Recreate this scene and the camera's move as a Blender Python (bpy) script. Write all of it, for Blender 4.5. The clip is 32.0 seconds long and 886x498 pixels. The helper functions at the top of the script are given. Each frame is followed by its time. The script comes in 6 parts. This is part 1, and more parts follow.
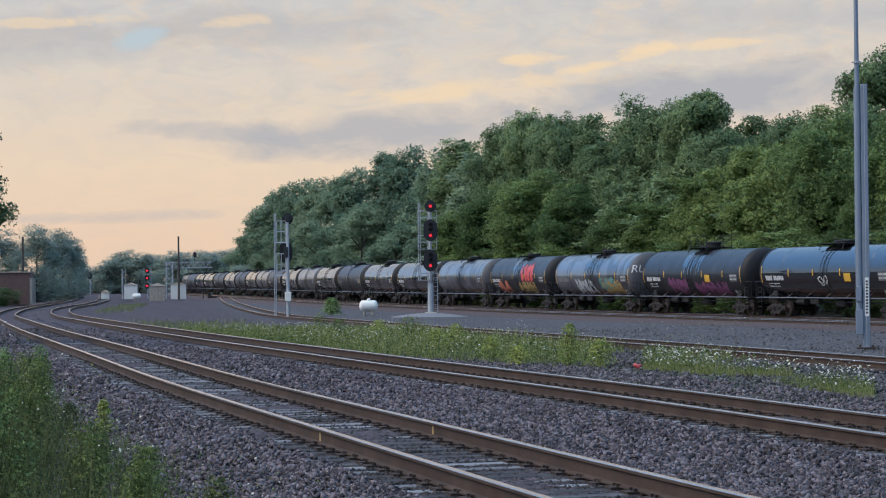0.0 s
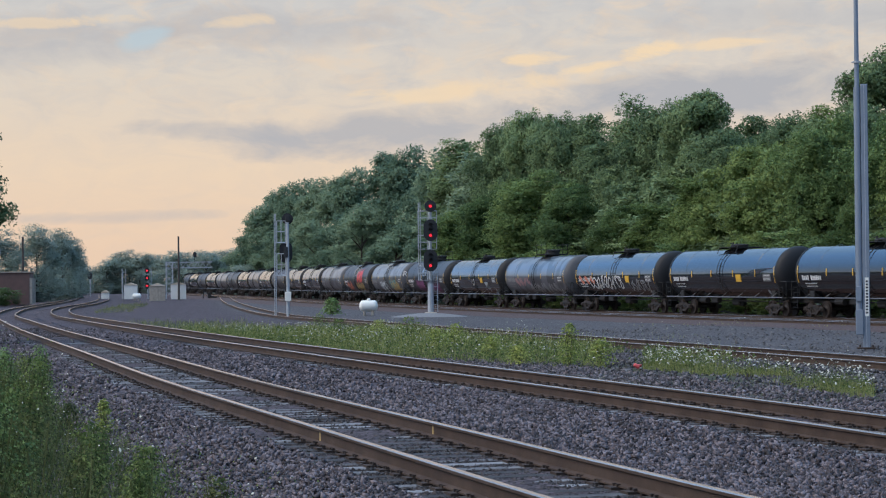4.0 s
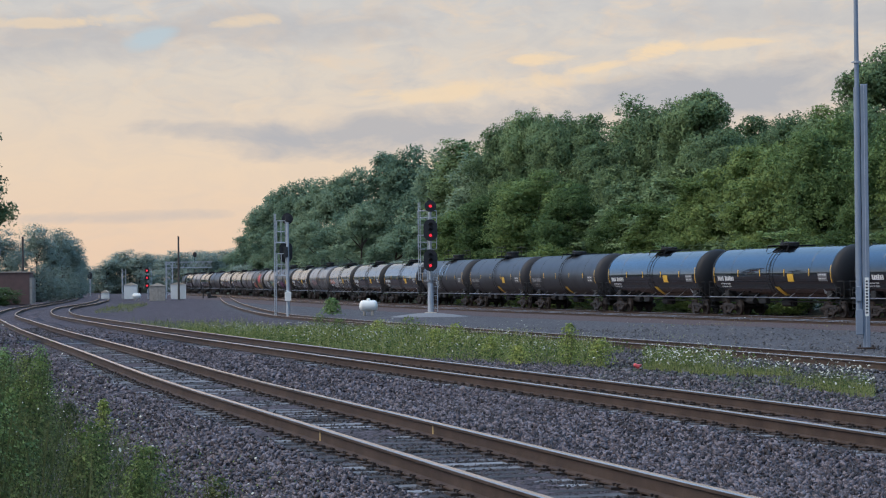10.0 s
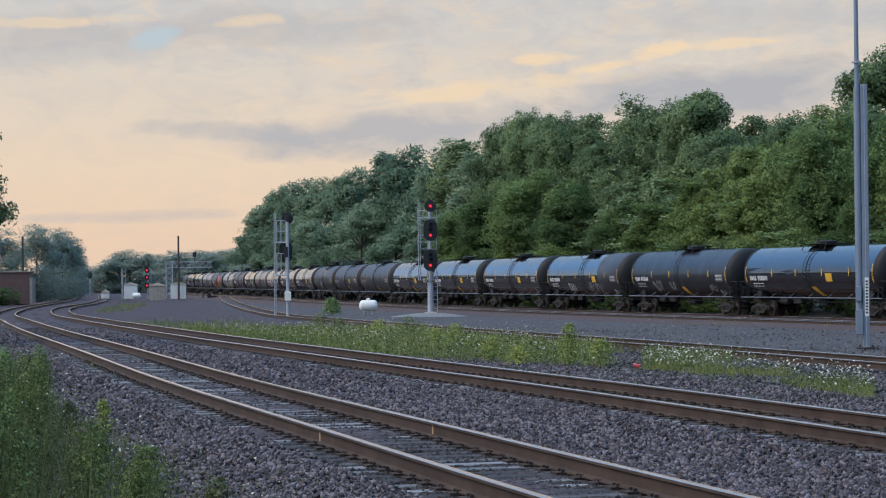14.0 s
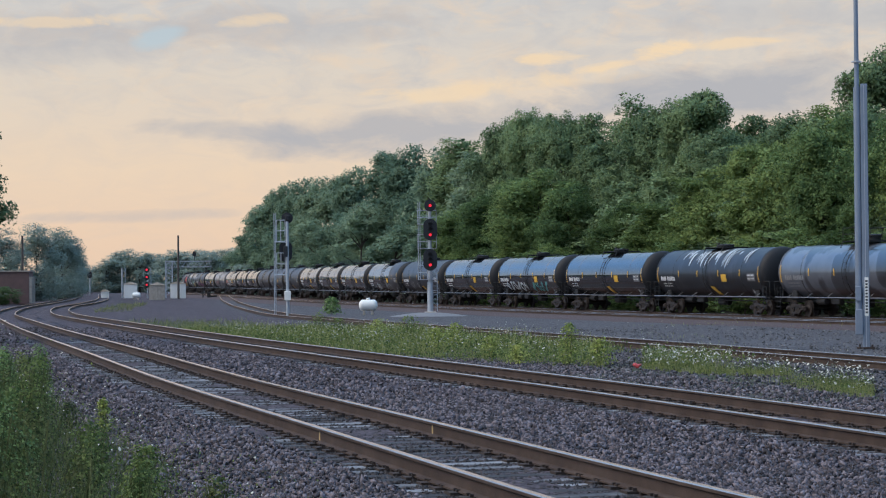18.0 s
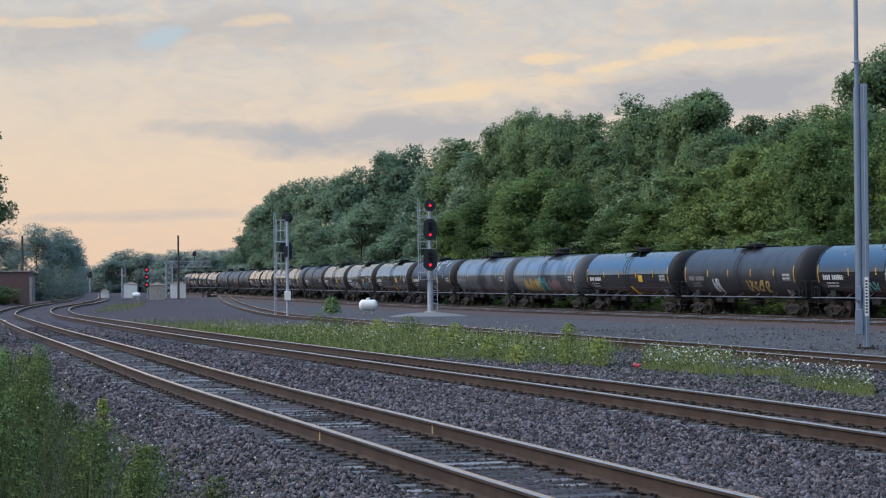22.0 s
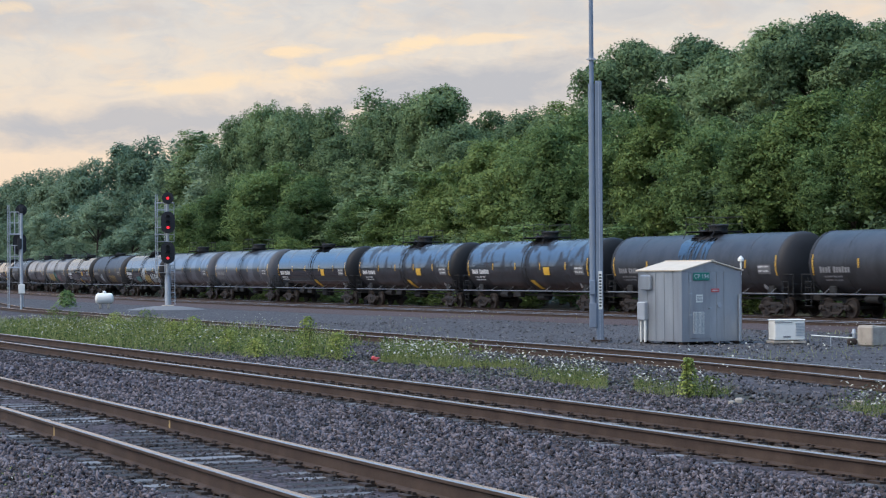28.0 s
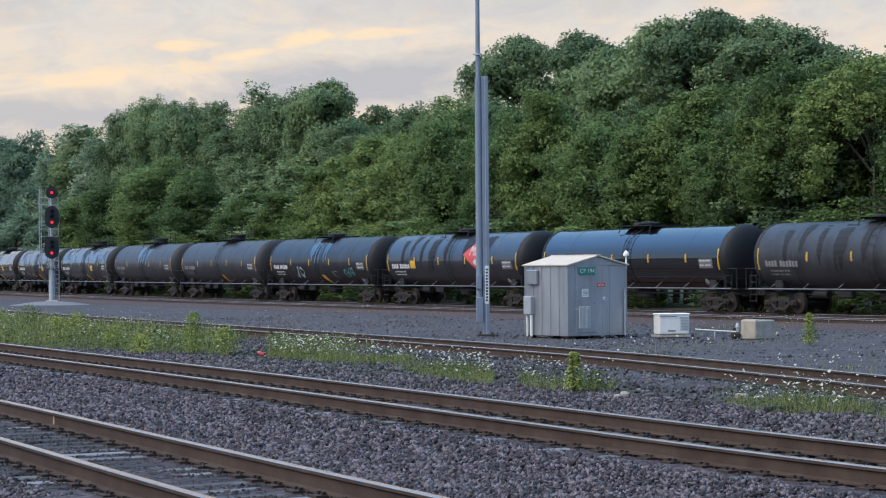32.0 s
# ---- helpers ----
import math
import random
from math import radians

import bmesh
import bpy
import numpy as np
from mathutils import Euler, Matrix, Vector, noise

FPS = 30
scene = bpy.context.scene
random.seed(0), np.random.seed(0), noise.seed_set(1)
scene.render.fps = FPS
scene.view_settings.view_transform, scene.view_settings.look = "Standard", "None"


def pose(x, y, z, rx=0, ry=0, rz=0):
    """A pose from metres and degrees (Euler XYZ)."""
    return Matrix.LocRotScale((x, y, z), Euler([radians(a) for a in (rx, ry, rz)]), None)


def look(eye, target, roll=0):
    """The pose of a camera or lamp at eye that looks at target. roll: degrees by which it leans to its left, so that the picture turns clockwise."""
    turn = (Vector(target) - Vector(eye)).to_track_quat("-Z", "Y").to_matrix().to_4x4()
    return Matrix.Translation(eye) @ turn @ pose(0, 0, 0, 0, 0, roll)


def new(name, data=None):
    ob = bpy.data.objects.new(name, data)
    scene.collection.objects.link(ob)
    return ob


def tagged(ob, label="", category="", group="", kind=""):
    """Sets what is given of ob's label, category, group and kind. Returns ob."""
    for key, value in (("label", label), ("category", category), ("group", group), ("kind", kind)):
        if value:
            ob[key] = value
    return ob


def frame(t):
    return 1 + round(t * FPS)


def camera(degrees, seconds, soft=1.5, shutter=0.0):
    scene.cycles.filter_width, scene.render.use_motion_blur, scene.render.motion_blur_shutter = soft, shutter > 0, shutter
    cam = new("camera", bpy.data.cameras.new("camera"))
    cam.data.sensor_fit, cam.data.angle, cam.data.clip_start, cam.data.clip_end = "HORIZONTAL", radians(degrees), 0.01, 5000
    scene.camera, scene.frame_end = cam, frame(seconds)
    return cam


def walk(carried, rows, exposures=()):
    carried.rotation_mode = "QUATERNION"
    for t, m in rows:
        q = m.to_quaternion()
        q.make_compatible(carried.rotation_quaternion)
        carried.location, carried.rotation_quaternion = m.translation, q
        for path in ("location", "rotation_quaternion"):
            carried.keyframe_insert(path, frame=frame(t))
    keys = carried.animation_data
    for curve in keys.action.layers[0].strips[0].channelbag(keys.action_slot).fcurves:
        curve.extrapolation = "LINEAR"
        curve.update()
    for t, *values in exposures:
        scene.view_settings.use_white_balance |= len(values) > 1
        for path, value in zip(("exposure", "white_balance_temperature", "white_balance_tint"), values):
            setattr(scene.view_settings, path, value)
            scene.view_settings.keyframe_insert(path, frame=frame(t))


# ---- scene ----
# Camera: a tripod beside the main line, still at first, then panned to the right
cam = camera(23.62, 32.0, soft=1.15, shutter=0.15)
EYE = (0.0, 0.0, 2.45)
PAN = [(0, 0.004, 0.838, -0.551), (13, 0.002, 0.834, -0.53), (17, -0.004, 0.822, -0.50), (22.2, -0.004, 0.82, -0.50), (22.6, -0.01, 0.826, -0.51),
       (23.0, -0.029, 0.836, -0.52), (23.5, -0.056, 0.836, -0.52), (24.0, -0.146, 0.813, -0.51), (24.5, -0.678, 0.765, -0.47),
       (25.2, -1.75, 0.72, -0.45), (25.9, -2.9, 0.68, -0.43), (26.5, -3.947, 0.652, -0.42), (27.0, -4.93, 0.638, -0.425), (27.5, -5.908, 0.614, -0.42),
       (28.0, -7.057, 0.588, -0.40), (28.5, -8.385, 0.575, -0.40), (29.0, -9.362, 0.551, -0.415), (29.5, -9.776, 0.505, -0.45), (30.0, -9.824, 0.475, -0.455),
       (30.5, -9.869, 0.457, -0.455), (31.0, -9.875, 0.437, -0.455), (31.5, -9.934, 0.435, -0.45), (32.0, -10.117, 0.423, -0.455)]


def aimed(yaw, pitch, roll):
    return pose(*EYE, 0, 0, yaw) @ pose(0, 0, 0, 90 + pitch) @ pose(0, 0, 0, 0, 0, roll)


walk(cam, [(t, aimed(a, b, c)) for t, a, b, c in PAN], exposures=[(0, 0.0), (23.5, 0.0), (27.0, 0.02), (28.2, 0.22), (32, 0.22)])


# ---- node helpers ----
class Net:
    """A node tree with short calls."""

    def __init__(self, tree):
        self.tree = tree
        tree.nodes.clear()

    def add(self, kind, **given):
        node = self.tree.nodes.new("ShaderNode" + kind)
        for key, value in given.items():
            if key.startswith("_"):
                node.inputs[int(key[1:])].default_value = value if not hasattr(value, "node") else node.inputs[int(key[1:])].default_value
                if hasattr(value, "node"):
                    self.tree.links.new(value, node.inputs[int(key[1:])])
            else:
                setattr(node, key, value)
        return node

    def put(self, node, name, value):
        if hasattr(value, "node"):
            self.tree.links.new(value, node.inputs[name])
        else:
            node.inputs[name].default_value = value

    def math(self, op, a, b=0.0, c=0.0, clamp=False):
        node = self.add("Math", operation=op, use_clamp=clamp)
        for i, v in enumerate((a, b, c)):
            self.put(node, i, v)
        return node.outputs[0]

    def noise(self, vector, scale, detail=4.0, rough=0.55, distortion=0.0):
        node = self.add("TexNoise")
        if vector is not None:
            self.put(node, "Vector", vector)
        for key, v in (("Scale", scale), ("Detail", detail), ("Roughness", rough), ("Distortion", distortion)):
            self.put(node, key, v)
        return node.outputs["Fac"]

    def ramp(self, fac, stops):
        node = self.add("ValToRGB")
        self.put(node, "Fac", fac)
        bar = node.color_ramp
        while len(bar.elements) < len(stops):
            bar.elements.new(0.5)
        for e, (p, c) in zip(bar.elements, stops):
            e.position, e.color = p, (*c, 1) if len(c) == 3 else c
        return node.outputs["Color"]

    def grey(self, fac, lo, hi):
        node = self.add("MapRange", clamp=True)
        self.put(node, "Value", fac), self.put(node, "From Min", lo), self.put(node, "From Max", hi)
        return node.outputs["Result"]

    def mix(self, fac, a, b, blend="MIX"):
        node = self.add("Mix", data_type="RGBA", blend_type=blend)
        self.put(node, 0, fac)
        for i, v in ((6, a), (7, b)):
            self.put(node, i, (*v, 1) if isinstance(v, tuple) and len(v) == 3 else v)
        return node.outputs[2]

    def mapping(self, vector, scale=(1, 1, 1), loc=(0, 0, 0)):
        node = self.add("Mapping")
        self.put(node, "Vector", vector), self.put(node, "Scale", scale), self.put(node, "Location", loc)
        return node.outputs[0]


# ---- sky ----
def sky_colour(net, way):
    """Evening sky: peach at the horizon, grey-blue above, with drifting streaks. way: a unit vector from the viewer."""
    sep = net.add("SeparateXYZ")
    net.put(sep, 0, way)
    x, y, z = sep.outputs
    az = net.math("MULTIPLY", net.math("ARCTAN2", x, y), 57.2958)
    el = net.math("MULTIPLY", net.math("ARCSINE", z), 57.2958)
    comb = net.add("CombineXYZ")
    net.put(comb, 0, az), net.put(comb, 1, el)
    flat = comb.outputs[0]
    base = net.ramp(net.math("DIVIDE", net.math("ADD", el, 2.0), 92.0, clamp=True),
                    [(0.0, (0.82, 0.57, 0.40)), (0.03, (0.83, 0.61, 0.45)), (0.055, (0.83, 0.66, 0.50)), (0.08, (0.73, 0.65, 0.56)), (0.108, (0.60, 0.60, 0.60)),
                     (0.16, (0.36, 0.53, 0.76)), (0.45, (0.40, 0.88, 1.62)), (1.0, (0.55, 0.95, 1.45))])
    east = net.ramp(net.math("DIVIDE", net.math("ADD", el, 2.0), 92.0, clamp=True), [(0.0, (0.80, 0.86, 0.90)), (0.06, (0.54, 0.75, 1.06)), (0.16, (0.34, 0.72, 1.38)), (0.45, (0.36, 0.82, 1.70)), (0.75, (0.52, 0.90, 1.52)), (1.0, (0.54, 0.90, 1.48))])
    aside = net.grey(net.math("ABSOLUTE", net.math("SUBTRACT", az, 5.0)), 18.0, 30.0)
    base = net.mix(aside, base, east)
    behind = net.ramp(net.math("DIVIDE", net.math("ADD", el, 2.0), 92.0, clamp=True), [(0.0, (0.34, 0.38, 0.46)), (0.08, (0.28, 0.38, 0.54)), (0.25, (0.24, 0.42, 0.76)), (0.6, (0.40, 0.70, 1.15)), (1.0, (0.55, 0.95, 1.45))])
    base = net.mix(net.grey(net.math("ABSOLUTE", net.math("SUBTRACT", az, 5.0)), 46.0, 68.0), base, behind)
    cloudy = net.math("SUBTRACT", 1.0, net.math("MULTIPLY", net.math("MAXIMUM", aside, net.grey(el, 10.0, 18.0)), 0.85))
    cloudy = net.math("MULTIPLY", cloudy, net.math("ADD", 0.25, net.math("MULTIPLY", net.grey(net.math("ADD", el, net.math("MULTIPLY", az, 0.12)), 2.2, 5.5), 0.75)))
    warp = net.noise(net.mapping(flat, (0.40, 0.95, 1)), 1.0, 7, 0.62, 0.4)
    fine = net.noise(net.mapping(flat, (0.62, 1.35, 1), (3, 7, 0)), 1.0, 9, 0.62, 0.9)

    def streak(a0, e0, wa, we, slope=0.0, ragged=1.1):
        da = net.math("DIVIDE", net.math("SUBTRACT", az, a0), wa)
        level = net.math("ADD", e0, net.math("MULTIPLY", net.math("SUBTRACT", az, a0), slope))
        de = net.math("DIVIDE", net.math("SUBTRACT", el, level), we)
        far = net.math("ADD", net.math("MULTIPLY", da, da), net.math("MULTIPLY", de, de))
        far = net.math("SUBTRACT", far, net.math("MULTIPLY", net.math("SUBTRACT", warp, 0.5), ragged * 4))
        return net.math("SUBTRACT", 1.0, net.grey(far, 0.0, 1.5), clamp=True)

    col = base
    col = net.mix(net.math("MULTIPLY", net.grey(fine, 0.42, 0.70), net.math("MULTIPLY", cloudy, 0.55)), col, (0.50, 0.51, 0.54))
    wisp = net.noise(net.mapping(flat, (0.7, 1.6, 1), (11, 2, 0)), 1.0, 8, 0.6, 0.7)
    col = net.mix(net.math("MULTIPLY", net.grey(wisp, 0.50, 0.72), net.math("MULTIPLY", cloudy, 0.55)), col, (0.84, 0.66, 0.49))
    col = net.mix(net.math("MULTIPLY", net.grey(warp, 0.5, 0.75), net.math("MULTIPLY", cloudy, 0.5)), col, (0.80, 0.63, 0.47))
    for a0, e0, wa, we, slope, amount in ((-0.8, 4.0, 4.6, 0.62, 0.055, 0.85), (-5.8, 4.05, 2.6, 0.26, -0.05, 0.6), (7.8, 5.0, 5.0, 0.70, 0.06, 0.95), (-9.0, 1.75, 3.0, 0.16, 0.03, 0.4), (-10.2, 6.4, 3.2, 0.75, 0.05, 0.55), (-4.5, 6.9, 4.0, 0.5, -0.02, 0.5), (10.5, 6.9, 5.0, 0.4, 0.0, 0.35)):
        col = net.mix(net.math("MULTIPLY", streak(a0, e0, wa, we, slope), amount), col, (0.455, 0.46, 0.49))
    for a0, e0, wa, we, slope, amount in ((1.2, 5.15, 3.6, 0.24, 0.09, 0.55), (3.1, 5.95, 0.8, 0.16, 0.1, 0.75), (4.3, 5.65, 0.7, 0.13, 0.15, 0.7), (5.9, 6.1, 0.6, 0.2, 0.1, 0.8), (7.7, 6.2, 1.3, 0.14, 0.05, 0.6), (-8.4, 7.05, 1.0, 0.16, 0.03, 0.7), (-10.8, 6.9, 1.6, 0.12, 0.02, 0.5), (-5.0, 7.0, 0.8, 0.14, 0.1, 0.5)):
        col = net.mix(net.math("MULTIPLY", streak(a0, e0, wa, we, slope, 2.4), amount), col, (0.93, 0.71, 0.46))
    col = net.mix(net.math("MULTIPLY", streak(-7.7, 6.5, 0.62, 0.30, 0.25, 1.3), 0.85), col, (0.50, 0.60, 0.66))
    return col


world = bpy.data.worlds.new("evening_sky")
scene.world = world
world.use_nodes = True
net = Net(world.node_tree)
coord = net.add("TexCoord")
heaven = net.add("TexSky", sky_type="NISHITA", sun_disc=False, sun_elevation=radians(47), sun_rotation=radians(-105), air_density=1.0, dust_density=2.0)
cloudy = net.add("Background")
net.put(cloudy, "Color", sky_colour(net, coord.outputs["Generated"])), net.put(cloudy, "Strength", 1.0)
clear = net.add("Background")
net.put(clear, "Color", heaven.outputs[0]), net.put(clear, "Strength", 0.05)
both = net.add("AddShader")
net.tree.links.new(cloudy.outputs[0], both.inputs[0]), net.tree.links.new(clear.outputs[0], both.inputs[1])
net.tree.links.new(both.outputs[0], net.add("OutputWorld").inputs[0])

sun = new("sun", bpy.data.lights.new("sun", "SUN"))
sun.data.energy, sun.data.angle, sun.data.color = 2.35, radians(50), (1.0, 0.87, 0.72)
sun.matrix_world = look((-30, -8, 34), (0, 0, 0))


# ---- materials ----
def surface(name, colours, scale=3.0, rough=0.8, metal=0.0, bump=0.3, fine=40.0, coat=0.0, gloss=0.5, spread=0.0, island=0.0, stretch=(1, 1, 1), depth=0.01, streak=0.0, streak_colour=(0.1, 0.1, 0.1), streak_size=(1.6, 1.6, 0.12), streak_edge=(0.52, 0.68), streak_rough=0.65, coat_gap=0.0):
    """A procedural surface: colours along a coarse noise, finer grain in the relief, a shift from object to object and island to island."""
    m = bpy.data.materials.new(name)
    m.use_nodes = True
    net = Net(m.node_tree)
    place = net.mapping(net.add("TexCoord").outputs["Object"], stretch)
    coarse, grain = net.noise(place, scale, 5, 0.6), net.noise(place, fine, 3, 0.6)
    fac = net.math("ADD", net.math("MULTIPLY", coarse, 0.75), net.math("MULTIPLY", grain, 0.25))
    if spread:
        rand = net.add("ObjectInfo").outputs["Random"]
        fac = net.math("ADD", fac, net.math("MULTIPLY", net.math("SUBTRACT", rand, 0.5), spread))
    if island:
        rand = net.add("NewGeometry").outputs["Random Per Island"]
        fac = net.math("ADD", fac, net.math("MULTIPLY", net.math("SUBTRACT", rand, 0.5), island))
    n = len(colours)
    col = net.ramp(net.grey(fac, 0.25, 0.75), [(i / max(1, n - 1), c) for i, c in enumerate(colours)])
    if streak:
        drip = net.noise(net.mapping(net.add("TexCoord").outputs["Object"], streak_size), 2.2, 4, streak_rough)
        col = net.mix(net.math("MULTIPLY", net.grey(drip, *streak_edge), streak), col, streak_colour)
    bsdf = net.add("BsdfPrincipled")
    net.put(bsdf, "Base Color", col), net.put(bsdf, "Metallic", metal)
    net.put(bsdf, "Roughness", net.math("ADD", rough - 0.08, net.math("MULTIPLY", coarse, 0.16), clamp=True))
    net.put(bsdf, "Specular IOR Level", gloss)
    if coat:
        weight = net.math("MULTIPLY", coat, net.math("SUBTRACT", 1.0, net.math("MULTIPLY", net.grey(drip, *streak_edge), coat_gap))) if coat_gap else coat
        net.put(bsdf, "Coat Weight", weight), net.put(bsdf, "Coat Roughness", 0.035), net.put(bsdf, "Coat IOR", 1.95)
    if bump:
        b = net.add("Bump")
        net.put(b, "Strength", bump), net.put(b, "Distance", depth), net.put(b, "Height", grain)
        net.put(bsdf, "Normal", b.outputs[0])
    net.tree.links.new(bsdf.outputs[0], net.add("OutputMaterial").inputs[0])
    return m


def lamp_glow(name, colour, strength):
    m = bpy.data.materials.new(name)
    m.use_nodes = True
    net = Net(m.node_tree)
    e = net.add("Emission")
    net.put(e, "Color", (*colour, 1)), net.put(e, "Strength", strength)
    net.tree.links.new(e.outputs[0], net.add("OutputMaterial").inputs[0])
    return m


STONE = [(0.015, 0.0122, 0.0135), (0.044, 0.035, 0.039), (0.087, 0.070, 0.0765), (0.18, 0.151, 0.160)]
ballast_ground = surface("ballast_bed", STONE[:3], 9, 0.95, bump=0.9, fine=28, depth=0.03)
ballast_stone = surface("ballast_stone", STONE, 2, 0.8, bump=0.3, fine=60, island=0.6)
crib_stone = surface("oily_crib_stone", [(0.010, 0.0085, 0.0085), (0.027, 0.022, 0.022), (0.062, 0.052, 0.051)], 2, 0.85, bump=0.3, fine=60, island=0.9)
siding_stone = surface("dark_siding_stone", [(0.012, 0.011, 0.012), (0.036, 0.032, 0.034), (0.085, 0.076, 0.08), (0.15, 0.138, 0.142)], 2, 0.8, bump=0.3, fine=60, island=0.6)
yard_stone = surface("yard_stone", [(0.026, 0.024, 0.025), (0.070, 0.066, 0.067), (0.16, 0.152, 0.15)], 2, 0.9, bump=0.2, island=0.5)
rail_rust = surface("rusty_rail", [(0.034, 0.021, 0.015), (0.062, 0.041, 0.030), (0.095, 0.066, 0.050)], 2.5, 0.8, 0.0, 0.35, 50, gloss=0.25, stretch=(1, 1, 1))
bed_brown = surface("rust_stained_ballast", [(0.027, 0.015, 0.012), (0.064, 0.036, 0.030), (0.100, 0.060, 0.049)], 5, 0.95, bump=0.8, fine=22, depth=0.03)
# Polished steel, with the reflected peach sky mixed into the metal's colour.
rail_head = surface("peach_tinted_rail_head", [(0.62, 0.39, 0.27), (0.82, 0.54, 0.39)], 4, 0.22, 1.0, 0.05, 60)
tie_wood = surface("weathered_tie_wood", [(0.018, 0.016, 0.016), (0.042, 0.040, 0.041), (0.105, 0.105, 0.109), (0.20, 0.20, 0.206)], 3, 0.9, bump=0.6, fine=30, spread=0.55, stretch=(1, 1, 1))
plate_steel = surface("rusty_tie_plate", [(0.025, 0.017, 0.013), (0.06, 0.04, 0.03)], 12, 0.85, 0.2, 0.3)
black_gloss = surface("glossy_black_tank_paint", [(0.0035, 0.0045, 0.006), (0.007, 0.0085, 0.011)], 1.5, 0.30, 0.0, 0.0, 30, coat=1.0, gloss=0.05, streak=0.10, streak_colour=(0.016, 0.017, 0.02))
black_worn = surface("worn_black_tank_paint", [(0.009, 0.0098, 0.0115), (0.019, 0.020, 0.023)], 1.2, 0.42, 0.0, 0.02, 30, coat=0.14, gloss=0.35, streak=0.7, streak_colour=(0.040, 0.040, 0.044), streak_size=(0.8, 0.8, 0.12))
grey_worn = surface("dusty_dark_grey_tank_paint", [(0.020, 0.0205, 0.0225), (0.036, 0.0365, 0.040), (0.052, 0.0525, 0.056)], 1.0, 0.45, 0.0, 0.04, 30, coat=0.06, gloss=0.4, streak=0.6, streak_colour=(0.018, 0.018, 0.02), streak_size=(0.6, 0.6, 0.14), streak_edge=(0.5, 0.58))
grey_patchy = surface("patchy_blue_grey_tank_paint", [(0.045, 0.050, 0.059), (0.082, 0.089, 0.103), (0.122, 0.130, 0.147)], 0.7, 0.36, 0.0, 0.04, 30, coat=0.6, gloss=0.5, streak=0.95, streak_colour=(0.015, 0.016, 0.019), streak_size=(0.36, 0.4, 0.13), streak_edge=(0.49, 0.54), streak_rough=0.38)
oily_black = surface("oil_streaked_black_tank_paint", [(0.012, 0.012, 0.014), (0.022, 0.022, 0.024)], 1.2, 0.45, 0.0, 0.02, 30, coat=0.85, gloss=0.3, streak=0.8, streak_colour=(0.028, 0.028, 0.031), streak_size=(0.55, 0.55, 0.22), streak_edge=(0.50, 0.55), streak_rough=0.5, coat_gap=0.9)
satin_black = surface("satin_black_tank_paint", [(0.012, 0.013, 0.016), (0.022, 0.023, 0.027)], 1.0, 0.38, 0.0, 0.0, 30, coat=0.45, gloss=0.4, streak=0.4, streak_colour=(0.03, 0.03, 0.034))
dull_grey_end = surface("dull_grey_tank_end", [(0.022, 0.021, 0.022), (0.040, 0.038, 0.039)], 1.0, 0.6, 0, 0.04, 30, gloss=0.3)
pale_grey_end = surface("pale_grey_tank_end", [(0.06, 0.062, 0.068), (0.11, 0.112, 0.12)], 1.0, 0.6, 0, 0.04, 30, gloss=0.3)
head_black = surface("dull_black_tank_end", [(0.008, 0.008, 0.009), (0.016, 0.016, 0.017)], 1.5, 0.6, 0, 0.03, 30, gloss=0.35)
pipe_grey = surface("dull_grey_pipe", [(0.12, 0.12, 0.125), (0.2, 0.2, 0.205)], 3, 0.5, 0.3, 0.0)
pale_gravel = surface("pale_loose_gravel", [(0.12, 0.12, 0.125), (0.22, 0.22, 0.222)], 9, 0.95, 0, 0.8, 30, depth=0.03)
steel_black = surface("black_running_gear", [(0.010, 0.010, 0.010), (0.03, 0.028, 0.026)], 4, 0.7, 0.2, 0.2)
wheel_steel = surface("brown_wheel_steel", [(0.022, 0.017, 0.014), (0.055, 0.042, 0.035)], 4, 0.65, 0.3, 0.1)
yellow_mark = surface("yellow_reflective_mark", [(0.55, 0.31, 0.03), (0.70, 0.42, 0.05)], 4, 0.5, 0, 0.05)
white_mark = surface("white_stencil_paint", [(0.45, 0.45, 0.45), (0.66, 0.66, 0.65)], 8, 0.6, 0, 0.05)
dim_mark = surface("faded_stencil_paint", [(0.16, 0.16, 0.165), (0.26, 0.26, 0.26)], 8, 0.6, 0, 0.05)
panel_grey = surface("grey_test_panel_paint", [(0.09, 0.09, 0.093), (0.15, 0.15, 0.152)], 6, 0.6, 0, 0.05)
red_paint = surface("red_placard_paint", [(0.50, 0.05, 0.05), (0.62, 0.09, 0.08)], 5, 0.5, 0, 0.05)
purple_paint = surface("purple_spray_paint", [(0.22, 0.17, 0.42), (0.40, 0.33, 0.62)], 5, 0.6, 0, 0.05)
pink_paint = surface("magenta_spray_paint", [(0.13, 0.04, 0.10), (0.26, 0.09, 0.20)], 3, 0.6, 0, 0.05)
rose_paint = surface("faded_rose_spray_paint", [(0.22, 0.12, 0.13), (0.34, 0.20, 0.20)], 3, 0.6, 0, 0.05)
ochre_paint = surface("ochre_spray_paint", [(0.30, 0.20, 0.07), (0.50, 0.36, 0.14)], 3, 0.6, 0, 0.05)
pale_paint = surface("pale_spray_paint", [(0.34, 0.38, 0.40), (0.58, 0.62, 0.64)], 4, 0.6, 0, 0.05)
orange_paint = surface("orange_spray_paint", [(0.45, 0.12, 0.07), (0.60, 0.22, 0.14)], 4, 0.6, 0, 0.05)
teal_paint = surface("teal_spray_paint", [(0.06, 0.20, 0.20), (0.14, 0.36, 0.36)], 4, 0.6, 0, 0.05)
galvanised = surface("galvanised_steel", [(0.36, 0.38, 0.40), (0.50, 0.52, 0.54)], 3, 0.5, 0.5, 0.05, 40)
